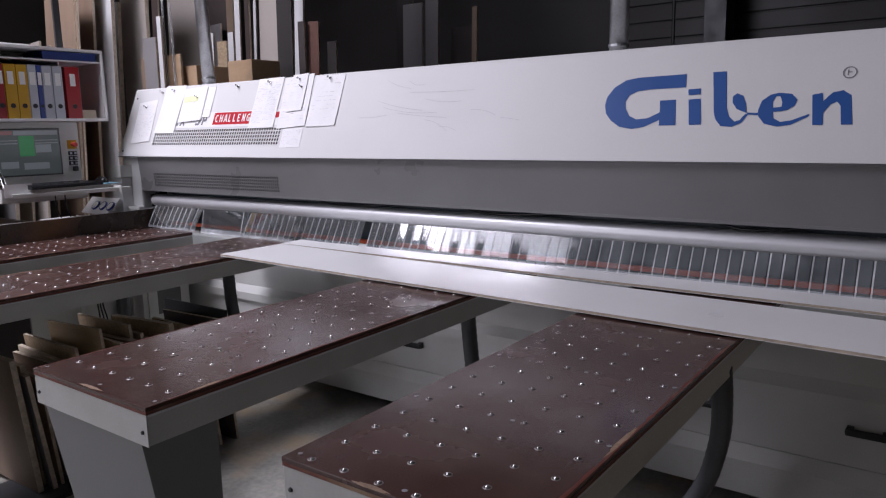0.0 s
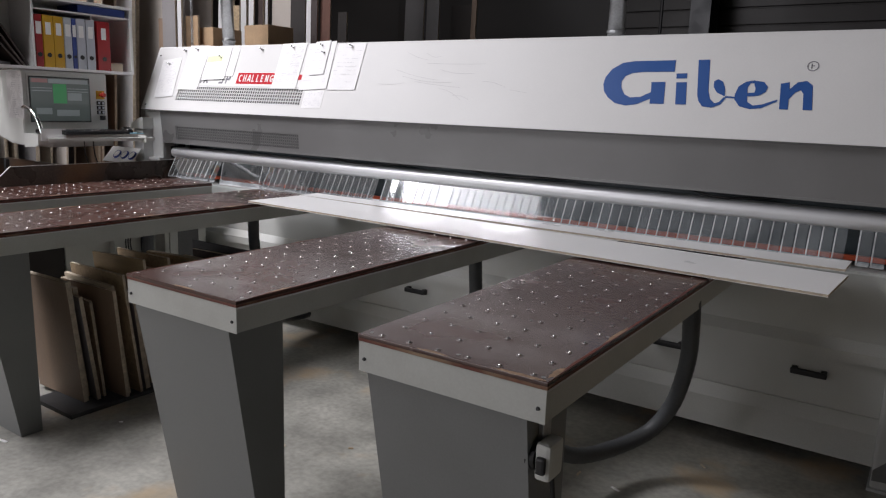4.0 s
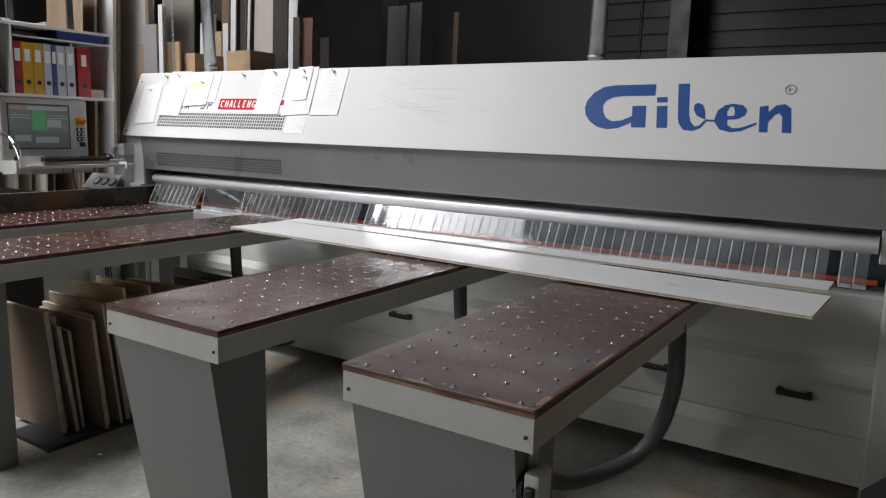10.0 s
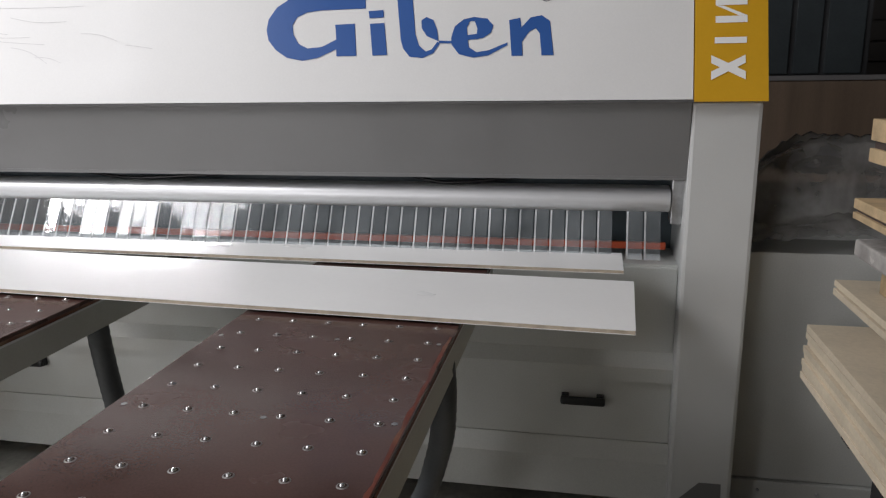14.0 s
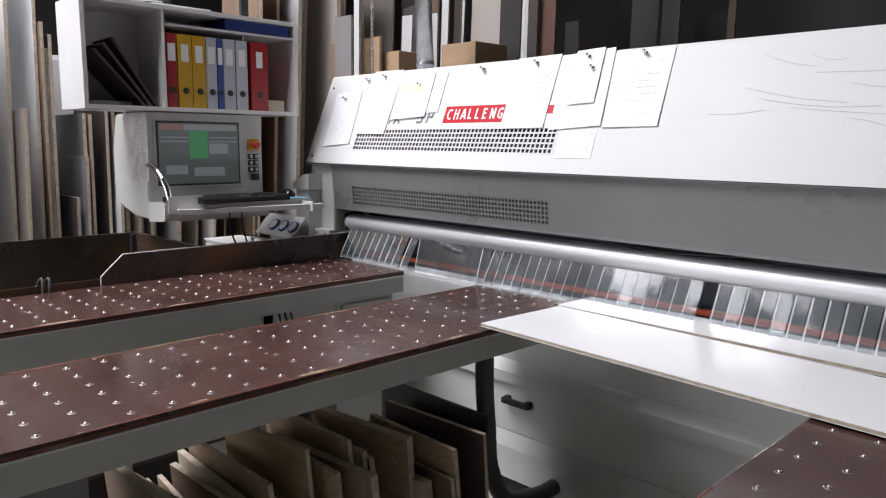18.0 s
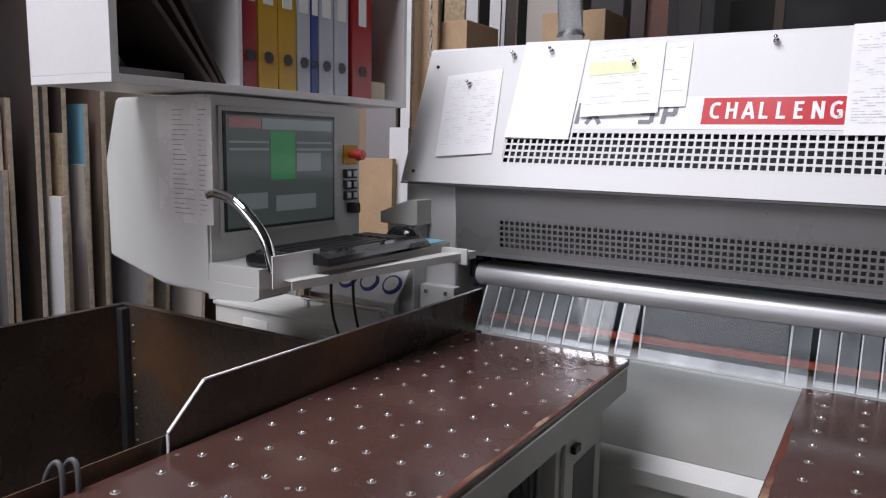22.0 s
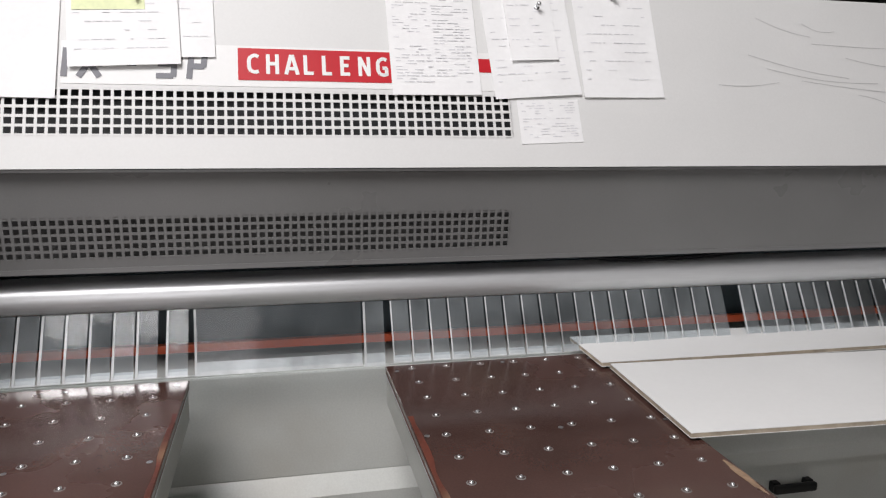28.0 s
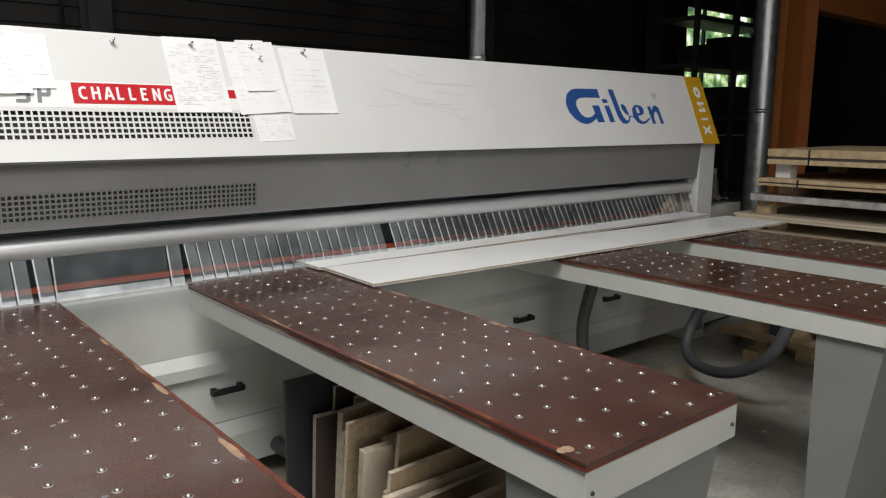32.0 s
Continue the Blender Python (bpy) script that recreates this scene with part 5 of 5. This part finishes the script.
part("mount", box(-0.280, -0.265, 1.455, 1.495, 0.73, 0.81, 0.002), M["galv"], sb)


# ---- leaning and standing boards ----
def board(name, x, y, z, w, h, t, yaw, lean, material, label, group, edge=None):
    """A board standing on its lower edge: w wide, h high, t thick, turned and leaning."""
    m = Matrix.Translation((x, y, z)) @ pose(0, 0, 0, 0, 0, yaw) @ pose(0, 0, 0, lean)
    bm = bmesh.new()
    add_box(bm, -w / 2, w / 2, 0, t, 0, h, 0.001, m)
    if edge:
        face_n = (m.to_3x3() @ Vector((0, 1, 0)))
        for f in bm.faces:
            f.normal_update()
            if abs(f.normal.dot(face_n)) < 0.7:
                f.material_index = 1
        return plain(name, bm, [material, edge], label, "board", group)
    return plain(name, bm, material, label, "board", group)


rnd = random.Random(11)
KINDS = {"w": ("panel_white", "white laminated board standing upright in the stack"), "g": ("panel_grey", "grey board standing upright in the stack"), "b": ("panel_brown", "brown veneered board standing upright in the stack"),
         "d": ("panel_dark", "dark brown board standing upright in the stack"), "c": ("chip", "raw chipboard offcut standing upright in the stack"), "p": ("ply", "pale plywood offcut standing upright in the stack"), "t": ("card", "tan board standing upright in the stack"), "e": ("panel_beige", "pale beige board standing upright in the stack"), "n": ("panel_black", "blackish board standing upright in the stack"), "r": ("panel_red", "dark red-brown board standing upright in the stack"), "u": ("panel_blue", "pale blue board standing upright in the stack")}
# behind the saw, seen over the cover: x, width, top, kind
BACK = [(-6.35, 0.30, 3.3, "b"), (-6.12, 0.10, 3.2, "d"), (-5.76, 0.46, 3.6, "e"), (-5.40, 0.23, 2.47, "g"), (-5.40, 0.28, 3.6, "d"), (-5.22, 0.09, 2.37, "w"), (-5.11, 0.12, 2.29, "c"), (-5.015, 0.07, 2.36, "w"), (-5.10, 0.10, 3.3, "b"), (-4.942, 0.035, 3.6, "w"),
        (-4.84, 0.06, 2.9, "w"), (-4.78, 0.06, 3.4, "d"), (-4.604, 0.225, 3.5, "e"), (-4.475, 0.035, 3.5, "d"), (-4.385, 0.13, 3.5, "w"), (-4.24, 0.15, 3.3, "n"), (-4.115, 0.065, 2.36, "d"), (-4.035, 0.10, 2.36, "r"), (-3.92, 0.10, 2.2, "n")]
for i, (x, w, top, k) in enumerate(BACK):
    mt, lab = KINDS[k]
    board("upright_board", x, 4.55 + 0.06 * (i % 5) + rnd.uniform(0, 0.05), FL, w, top - FL, 0.018, rnd.uniform(-12, 12), -rnd.uniform(1.0, 3.0), M[mt], lab, "boards standing behind the saw", M["board_edge"])
for i, (x, w, top, k) in enumerate(((-4.48, 0.24, 2.76, "g"), (-4.27, 0.15, 2.79, "g"), (-3.80, 0.06, 2.67, "b"), (-3.98, 0.30, 2.5, "n"), (-4.75, 0.22, 3.1, "n"))):
    mt, lab = KINDS[k]
    board("upright_board", x, 6.5 + 0.05 * i, FL, w, top - FL, 0.02, rnd.uniform(-8, 8), -2, M[mt], lab, "boards standing behind the saw", M["board_edge"])
# left of the console, standing with their edges to the saw
for i in range(26):
    y = (1.62 + i * 0.07 if i < 9 else 2.95 + (i - 9) * 0.085) + rnd.uniform(-0.02, 0.02)
    k = "webewbewe"[i] if i < 9 else rnd.choice("wgbdcbwegpb")
    mt, lab = KINDS[k]
    xx = -5.75 + 0.12 * math.sin(i * 1.7)
    top = rnd.choice((1.3, 1.62, 2.2, 2.6)) if i < 9 else rnd.choice((1.15, 1.45, 1.62, 1.85, 2.2, 2.6, 2.9))
    w = rnd.uniform(0.4, 0.6)
    board("upright_board", xx, y, FL, w, top - FL, rnd.choice((0.016, 0.018, 0.022, 0.03)), rnd.uniform(-14, 2), -rnd.uniform(1, 3), M[mt], lab, "boards standing beside the console", M["board_edge"])
# x of the near edge, y, top, kind
for i, (x, y, top, k) in enumerate(((-5.53, 2.262, 3.0, "w"), (-5.50, 2.30, 2.08, "b"), (-5.52, 2.335, 1.95, "e"), (-5.51, 2.36, 2.02, "d"), (-5.52, 2.44, 1.15, "g"), (-5.50, 2.492, 1.377, "g"), (-5.53, 2.525, 1.614, "g"), (-5.52, 2.545, 1.61, "b"), (-5.50, 2.63, 2.4, "d"), (-5.52, 2.66, 2.1, "e"), (-5.44, 2.665, 1.285, "w"), (-5.52, 2.715, 2.0, "d"), (-5.50, 2.735, 1.5, "c"), (-5.48, 2.775, 1.39, "e"), (-5.52, 2.80, 1.605, "u"), (-5.50, 2.86, 2.3, "b"), (-5.52, 2.90, 1.9, "d"))):
    mt, lab = KINDS[k]
    board("upright_board", x - 0.30, y, FL, 0.6, top - FL, 0.018, rnd.uniform(-4, 2), -rnd.uniform(0.3, 1.2), M[mt], lab, "boards standing beside the console", M["board_edge"])
tall = thing("white_cupboard", "tall bluish white cupboard behind the board stack", "cupboard", at=(-6.5, 2.4, FL))
part("body", box(-7.0, -6.52, 1.7, 2.90, FL, 2.02, 0.006), M["panel_white"], tall)
part("door", box(-6.52, -6.50, 1.72, 2.30, 0.08, 1.99, 0.004), M["panel_white"], tall)
part("door", box(-6.52, -6.50, 2.306, 2.88, 0.08, 1.99, 0.004), M["panel_white"], tall)
for i, (x, w, y, top, k) in enumerate(((-5.03, 0.16, 3.92, 2.25, "g"), (-4.905, 0.05, 3.93, 2.4, "w"), (-4.90, 0.095, 3.88, 1.555, "w"), (-5.16, 0.10, 3.95, 2.1, "b"), (-4.90, 0.17, 4.04, 2.12, "t"), (-5.25, 0.08, 3.97, 1.7, "e"), (-4.80, 0.06, 3.99, 1.75, "d"))):
    mt, lab = KINDS[k]
    board("upright_board", x, y, FL, w, top - FL, 0.018, rnd.uniform(0, 6), -0.6, M[mt], lab, "boards standing beside the console", M["board_edge"])
board("cardboard_sheet", -5.0, 3.83, FL, 0.20, 1.42, 0.03, 4, -0.5, M["card"], "tall brown cardboard sheet standing behind the console", "boards standing beside the console")
for cx, cy in ((-4.905, 4.00), (-4.81, 4.00)):
    chain = thing("steel_chain", "hanging steel link chain behind the saw", "chain", "chains behind the saw", at=(cx, cy, 1.75))
    for k in range(28):
        bm = bmesh.new()
        ring = [(0.009 * math.cos(a), 0, 0.016 * math.sin(a)) for a in (2 * math.pi * q / 10 for q in range(11))]
        add_tube(bm, ring, 0.0032, 6, 1)
        link = part("chain_link", bm, M["galv"], chain, smooth=True)
        link.matrix_parent_inverse = Matrix.Identity(4)
        link.location, link.rotation_euler = (0, 0, 0.03 * k), (0, 0, radians(90) * (k % 2) + 0.3)
    part("hanger_rod", tube([(cx, cy, 2.58), (cx, cy, 4.99)], 0.004, 6, 1), M["galv"], chain)

# cartons on the saw's top
plain("cardboard_box", box(-4.915, -4.70, 4.12, 4.42, 1.60, 2.03, 0.004), M["card"], "brown cardboard box behind the saw cover", "box")
plain("cardboard_box", box(-4.353, -4.08, 4.15, 4.42, 1.60, 2.035, 0.004), M["card"], "brown cardboard box beside another one", "box")
plain("carton_stand", box(-4.95, -3.4, 4.08, 4.46, FL, 1.60, 0.004), M["panel_dark"], "dark brown cupboard standing behind the saw", "cupboard")

# offcuts under the second table
rack = thing("offcut_rack", "dark steel rack for board offcuts", "rack", at=(-2.9, 2.2, FL))
part("end_plate", box(-3.10, -2.60, 2.66, 2.672, FL, 0.66, 0.003), M["steel_dark"], rack)
part("rack_floor", box(-3.05, -2.72, 1.70, 2.66, FL, FL + 0.02, 0.002), M["steel_dark"], rack)
KO = ["panel_dark", "panel_dark", "chip", "panel_brown", "ply", "chip", "panel_brown", "ply", "chip", "panel_brown", "chip", "ply", "wood", "panel_grey", "chip", "ply", "panel_brown", "chip", "panel_grey", "chip", "panel_brown"]
for k, kind in enumerate(KO):
    y = 2.63 - k * 0.041 + rnd.uniform(-0.006, 0.006)
    h = rnd.uniform(0.50, 0.69) if k < 13 else rnd.uniform(0.48, 0.62)
    out = -2.78 - 0.012 * k + rnd.uniform(-0.06, 0.06)
    board("offcut_board", out, y, FL + 0.02, rnd.uniform(0.32, 0.44), h, rnd.choice((0.014, 0.018, 0.025)), rnd.uniform(-6, 8), rnd.uniform(4.5, 7.5), M[kind], {"ply": "pale plywood offcut leaning in the rack", "chip": "raw chipboard offcut leaning in the rack", "panel_white": "white laminated offcut leaning in the rack", "wood": "pine offcut leaning in the rack", "panel_dark": "dark brown offcut leaning in the rack", "panel_brown": "brown offcut board leaning in the rack", "panel_grey": "grey offcut board leaning in the rack"}[kind], "offcuts under the ball table", M["board_edge"])


# ---- stacked sheets and pallets at the saw's end ----
def sheet_stack(x0, x1, y0, y1, z, n, t, material, label, skew=0.012):
    rnd = random.Random(int(z * 1000))
    for k in range(n):
        dx, dy = rnd.uniform(-skew, skew), rnd.uniform(-skew, skew)
        plain("stacked_sheet", box(x0 + dx, x1 + dx, y0 + dy, y1 + dy, z + k * t, z + k * t + t - 0.001, 0.001), M[material], label, "board", "sheets stacked at the saw end")


def block(x, y, z, h, material="wood"):
    plain("spacer_block", box(x, x + 0.10, y - 0.10, y, z, z + h, 0.003), M[material], "raw pine spacer block between stacked sheets", "block", "spacer blocks in the stack")


trestle = thing("trestle", "dark grey square tube steel trestle", "trestle", at=(0.9, 2.6, FL))
part("top_tube", box(0.68, 1.9, 2.87, 2.93, 0.545, 0.605, 0.004), M["steel_dark"], trestle)
part("leg", box(0.765, 0.825, 2.87, 2.93, FL, 0.545, 0.004), M["steel_dark"], trestle)
part("leg", box(1.70, 1.76, 2.87, 2.93, FL, 0.545, 0.004), M["steel_dark"], trestle)
part("top_tube", box(0.68, 1.9, 1.55, 1.61, 0.545, 0.605, 0.004), M["steel_dark"], trestle)
part("leg", box(0.765, 0.825, 1.55, 1.61, FL, 0.545, 0.004), M["steel_dark"], trestle)
part("leg", box(1.70, 1.76, 1.55, 1.61, FL, 0.545, 0.004), M["steel_dark"], trestle)
part("stretcher", box(0.775, 0.815, 1.61, 2.87, 0.20, 0.24, 0.004), M["steel_dark"], trestle)
sheet_stack(0.645, 1.95, 1.35, 3.165, 0.6055, 8, 0.0195, "ply", "pale plywood sheet in a stack on the trestle", 0.006)
block(0.86, 3.05, 0.762, 0.075)
block(0.86, 1.75, 0.762, 0.075)
block(1.6, 3.05, 0.762, 0.075)
sheet_stack(0.715, 1.95, 1.35, 3.215, 0.838, 2, 0.018, "ply", "pale plywood sheet lying on spacer blocks", 0.02)
block(0.79, 3.10, 0.875, 0.094)
block(0.79, 2.0, 0.875, 0.094)
block(1.6, 3.10, 0.875, 0.094)
plain("wrapped_sheet", box(0.725, 1.98, 1.35, 3.12, 0.970, 1.014, 0.006), M["film"], "white sheet pack wrapped in clear film", "board")
block(0.88, 3.0, 1.015, 0.064)
block(1.6, 3.0, 1.015, 0.064)
block(0.88, 1.9, 1.015, 0.064)


def strapped_pack(x0, x1, y0, y1, z, h, label):
    t = thing("strapped_pack", label, "boards", "strapped board packs in the stack", at=(x0, y0, z))
    part("lower_board", box(x0, x1, y0, y1, z, z + h * 0.32, 0.002), M["wood"], t)
    part("middle_board", box(x0 + 0.008, x1, y0, y1 - 0.008, z + h * 0.32, z + h * 0.5, 0.001), M["panel_dark"], t)
    part("upper_board", box(x0, x1, y0, y1, z + h * 0.5, z + h, 0.002), M["wood"], t)
    for y in (y1 - 0.28, y1 - 0.95):
        part("strap", box(x0 - 0.002, x0 - 0.0005, y, y + 0.012, z, z + h, 0), M["black"], t)
    part("strap", box(x0 + 0.12, x0 + 0.132, y1 + 0.0005, y1 + 0.002, z, z + h, 0), M["black"], t)


strapped_pack(0.692, 1.95, 1.35, 3.06, 1.0795, 0.05, "thin pine board pack with a black strap")
block(0.78, 2.98, 1.130, 0.096, "panel_white")
block(1.6, 2.98, 1.130, 0.096)
block(0.78, 1.9, 1.130, 0.096)
strapped_pack(0.692, 1.95, 1.35, 3.0, 1.2265, 0.10, "thick pine board pack with a black strap")
# flat boards on the floor
for k, (x0, x1, y0, y1, z0, z1) in enumerate(((0.20, 1.9, 2.72, 2.82, FL, FL + 0.07), (0.45, 1.9, 2.50, 2.60, FL, FL + 0.07), (0.60, 1.9, 3.02, 3.12, FL, FL + 0.07), (0.45, 0.57, 2.4, 3.15, FL + 0.071, FL + 0.092), (0.9, 1.02, 2.4, 3.15, FL + 0.071, FL + 0.092))):
    plain("floor_plank", box(x0, x1, y0, y1, z0, z1, 0.003), M["wood"], "rough pine plank lying on the floor", "plank", "planks on the floor")

# saw body beyond the end post
part("rear_panel", box(0.522, 1.16, 3.42, 3.95, 0.14, 0.90, 0.004), M["body"], saw)
part("rear_plinth", box(0.522, 1.17, 3.405, 3.95, 0.02, 0.138, 0.004), M["body"], saw)
for x in (0.62, 0.80, 0.98, 1.10):
    bm = bmesh.new()
    bmesh.ops.create_uvsphere(bm, u_segments=8, v_segments=5, radius=0.006, matrix=Matrix.Translation((x, 3.405, 0.105)))
    part("plinth_bolt", bm, M["galv"], saw)
for x in [-4.1 + 0.55 * k for k in range(9)]:
    for z in (0.17, 0.52):
        bm = bmesh.new()
        bmesh.ops.create_uvsphere(bm, u_segments=8, v_segments=5, radius=0.005, matrix=Matrix.Translation((x, 3.435 if z < 0.3 else 3.450, z - 0.05)))
        part("panel_bolt", bm, M["galv"], saw)
part("rear_tier", box(0.53, 1.16, 3.62, 3.95, 0.90, 1.045, 0.006), M["body"], saw)
bm = bmesh.new()
N = 40
grid = []
for a in range(N + 1):
    row = []
    for b in range(N + 1):
        u, w = a / N, b / N
        x, y = 0.53 + 0.62 * u, 3.46 + 0.62 * w
        z = 0.905 if y < 3.61 else 1.05
        hill = 0.16 * math.sin(math.pi * u) * math.sin(math.pi * min(w + 0.12, 1)) + 0.05 * abs(noise.noise(Vector((u * 5, w * 5, 1)))) + 0.028 * abs(noise.noise(Vector((u * 14, w * 14, 4))))
        row.append(bm.verts.new((x + 0.03 * noise.noise(Vector((w * 6, u, 7))), y, z + 0.004 + hill * (0.55 if y < 3.61 else 1.0))))
    grid.append(row)
for a in range(N):
    for b in range(N):
        bm.faces.new((grid[a][b], grid[a + 1][b], grid[a + 1][b + 1], grid[a][b + 1]))
plain("plastic_wrap", bm, M["wrap"], "crumpled clear plastic wrap lying on the saw end", "plastic wrap", smooth=True)
bm = bmesh.new()
bmesh.ops.create_icosphere(bm, subdivisions=4, radius=1.0)
for v in bm.verts:
    n = noise.fractal(v.co * 2.2, 0.8, 2.0, 4)
    v.co = Vector((1.75 + v.co.x * (0.42 + 0.12 * n), 4.35 + v.co.y * (0.38 + 0.08 * n), max(FL, 0.55 + v.co.z * (0.62 + 0.14 * n))))
plain("wrapped_load", bm, M["film"], "pale load wrapped in crumpled film behind the saw", "load", smooth=True)

# things of the hall beyond the saw's end
glass_case = thing("glass_cabinet", "dim grey cabinet with glass doors in the hall", "cabinet", at=(1.4, 6.2, FL))
part("body", box(0.93, 1.70, 6.06, 6.5, FL, 1.40, 0.006), M["panel_grey"], glass_case)
part("top_body", box(0.93, 1.70, 6.10, 6.5, 1.401, 1.95, 0.006), M["steel_dark"], glass_case)
for x0, x1 in ((0.95, 1.05), (1.08, 1.24), (1.27, 1.42), (1.45, 1.66)):
    part("glass_door", box(x0, x1, 6.085, 6.099, 1.42, 1.90, 0.003), M["dim_glass"], glass_case)
low = thing("low_partition", "low brown partition board in the hall", "partition", at=(2.5, 5.9, FL))
part("panel", box(0.95, 4.0, 5.9, 5.93, FL, 1.38, 0.004), M["panel_brown"], low)
part("cap_rail", box(0.93, 4.02, 5.89, 5.94, 1.381, 1.41, 0.004), M["panel_grey"], low)
stack_pipe = thing("floor_pipe", "upright galvanised pipe running to the floor", "pipe", at=(4.44, 5.0, FL))
part("tube", tube([(4.44, 5.0, 4.99), (4.44, 5.0, 1.5), (4.44, 5.0, FL)], 0.135, 20, 2), M["galv"], stack_pipe, smooth=True)
for z in (1.62, 3.2):
    part("joint_ring", tube([(4.44, 5.0, z), (4.44, 5.0, z + 0.05)], 0.142, 20, 1), M["galv"], stack_pipe, smooth=True)
col = thing("steel_column", "orange painted steel column of the hall", "column", "columns of the hall", at=(5.0, 5.0, FL))
part("web", box(4.66, 5.42, 5.0, 5.02, FL, 4.99, 0), M["orange_steel"], col)
part("flange", box(4.64, 4.66, 4.86, 5.16, FL, 4.99, 0.002), M["orange_steel"], col)
part("flange", box(5.42, 5.44, 4.86, 5.16, FL, 4.99, 0.002), M["orange_steel"], col)
part("head_beam", box(5.44, 8.5, 4.9, 5.1, 2.9, 3.3, 0.004), M["orange_steel"], col)
store = thing("pallet_rack", "dark steel rack with loaded shelves in the hall", "rack", at=(6.5, 6.9, FL))
for x in (6.05, 7.2, 8.4):
    part("upright", box(x, x + 0.07, 6.9, 6.97, FL, 3.6, 0.002), M["steel_dark"], store)
for z in (0.5, 1.55, 2.35, 3.05):
    part("shelf_beam", box(6.12, 8.4, 6.9, 7.6, z, z + 0.07, 0.002), M["steel_dark"], store)
for x0, x1, z0, z1 in ((6.5, 7.15, 2.42, 2.72), (7.3, 8.3, 2.42, 2.9), (6.7, 7.1, 1.62, 2.0), (7.3, 8.2, 1.62, 2.1), (6.2, 7.1, 0.57, 1.2), (7.3, 8.3, 0.57, 1.3)):
    plain("storage_crate", box(x0, x1, 6.95, 7.5, z0, z1, 0.01), M["panel_black"], "dark crate standing on the hall rack", "crate", "crates on the hall rack")
plain("warning_sign", box(7.75, 7.9, 8.96, 8.999, 2.65, 2.90, 0.003), M["b_red"], "small red sign on the dark hall wall", "sign")

# scraps on the floor
rnd = random.Random(21)
for k in range(34):
    x, y = rnd.uniform(-3.6, 0.1), rnd.uniform(0.9, 3.1)
    a, w, h = rnd.uniform(0, 180), rnd.uniform(0.012, 0.06), rnd.uniform(0.006, 0.014)
    bm = box(-w / 2, w / 2, -h / 2, h / 2, 0.0005, 0.004, 0, Matrix.Translation((x, y, FL)) @ pose(0, 0, 0, 0, 0, a))
    plain("wood_scrap", bm, M[("laminate", "ply", "chip")[k % 3]], "small board scrap lying on the concrete floor", "scrap", "scraps on the floor")

# ---- pipes, columns and the hall's back ----
def dust_pipe(x0, y0, x1, y1, label):
    t = thing("dust_pipe", label, "pipe", "dust pipes on the saw", at=(x0, y0, 1.81))
    part("tube", tube([(x0, y0, 1.80), (x1, y1, 4.99)], 0.044, 20, 2), M["galv"], t, smooth=True)
    d = (Vector((x1, y1, 4.99)) - Vector((x0, y0, 1.80))).normalized()
    for z in (1.835, 1.875):
        p = Vector((x0, y0, 1.80)) + d * (z - 1.80)
        part("clamp_ring", tube([p - d * 0.006, p + d * 0.006], 0.049, 20, 1), M["galv"], t)


dust_pipe(-4.055, 3.75, -4.27, 3.78, "slanted galvanised dust pipe rising from the saw")
dust_pipe(-1.140, 3.90, -1.09, 3.90, "upright galvanised dust pipe rising from the saw")
# ribbed cladding of the back wall
bm = bmesh.new()
for k in range(26):
    z = FL + k * 0.19
    add_box(bm, -3.2, 6.0, 8.965, 8.999, z, z + 0.17, 0.006)
plain("back_cladding", bm, M["wall_dark"], "dark ribbed steel cladding of the hall", "wall", kind="structure")
for x in (-2.0, 3.2, 7.5):
    col = thing("steel_column", "dark steel column of the hall", "column", "columns of the hall", at=(x, 8.6, FL))
    part("web", box(x - 0.01, x + 0.01, 8.46, 8.74, FL, 4.99, 0), M["steel_dark"], col)
    part("flange", box(x - 0.11, x + 0.11, 8.44, 8.46, FL, 4.99, 0.002), M["steel_dark"], col)
    part("flange", box(x - 0.11, x + 0.11, 8.74, 8.76, FL, 4.99, 0.002), M["steel_dark"], col)
plain("drop_cable", tube([(-2.38, 8.3, 4.99), (-2.38, 8.3, 2.0), (-2.39, 8.3, 0.6)], 0.018, 8, 4), M["black"], "black cable dropping along the hall wall", "cable")
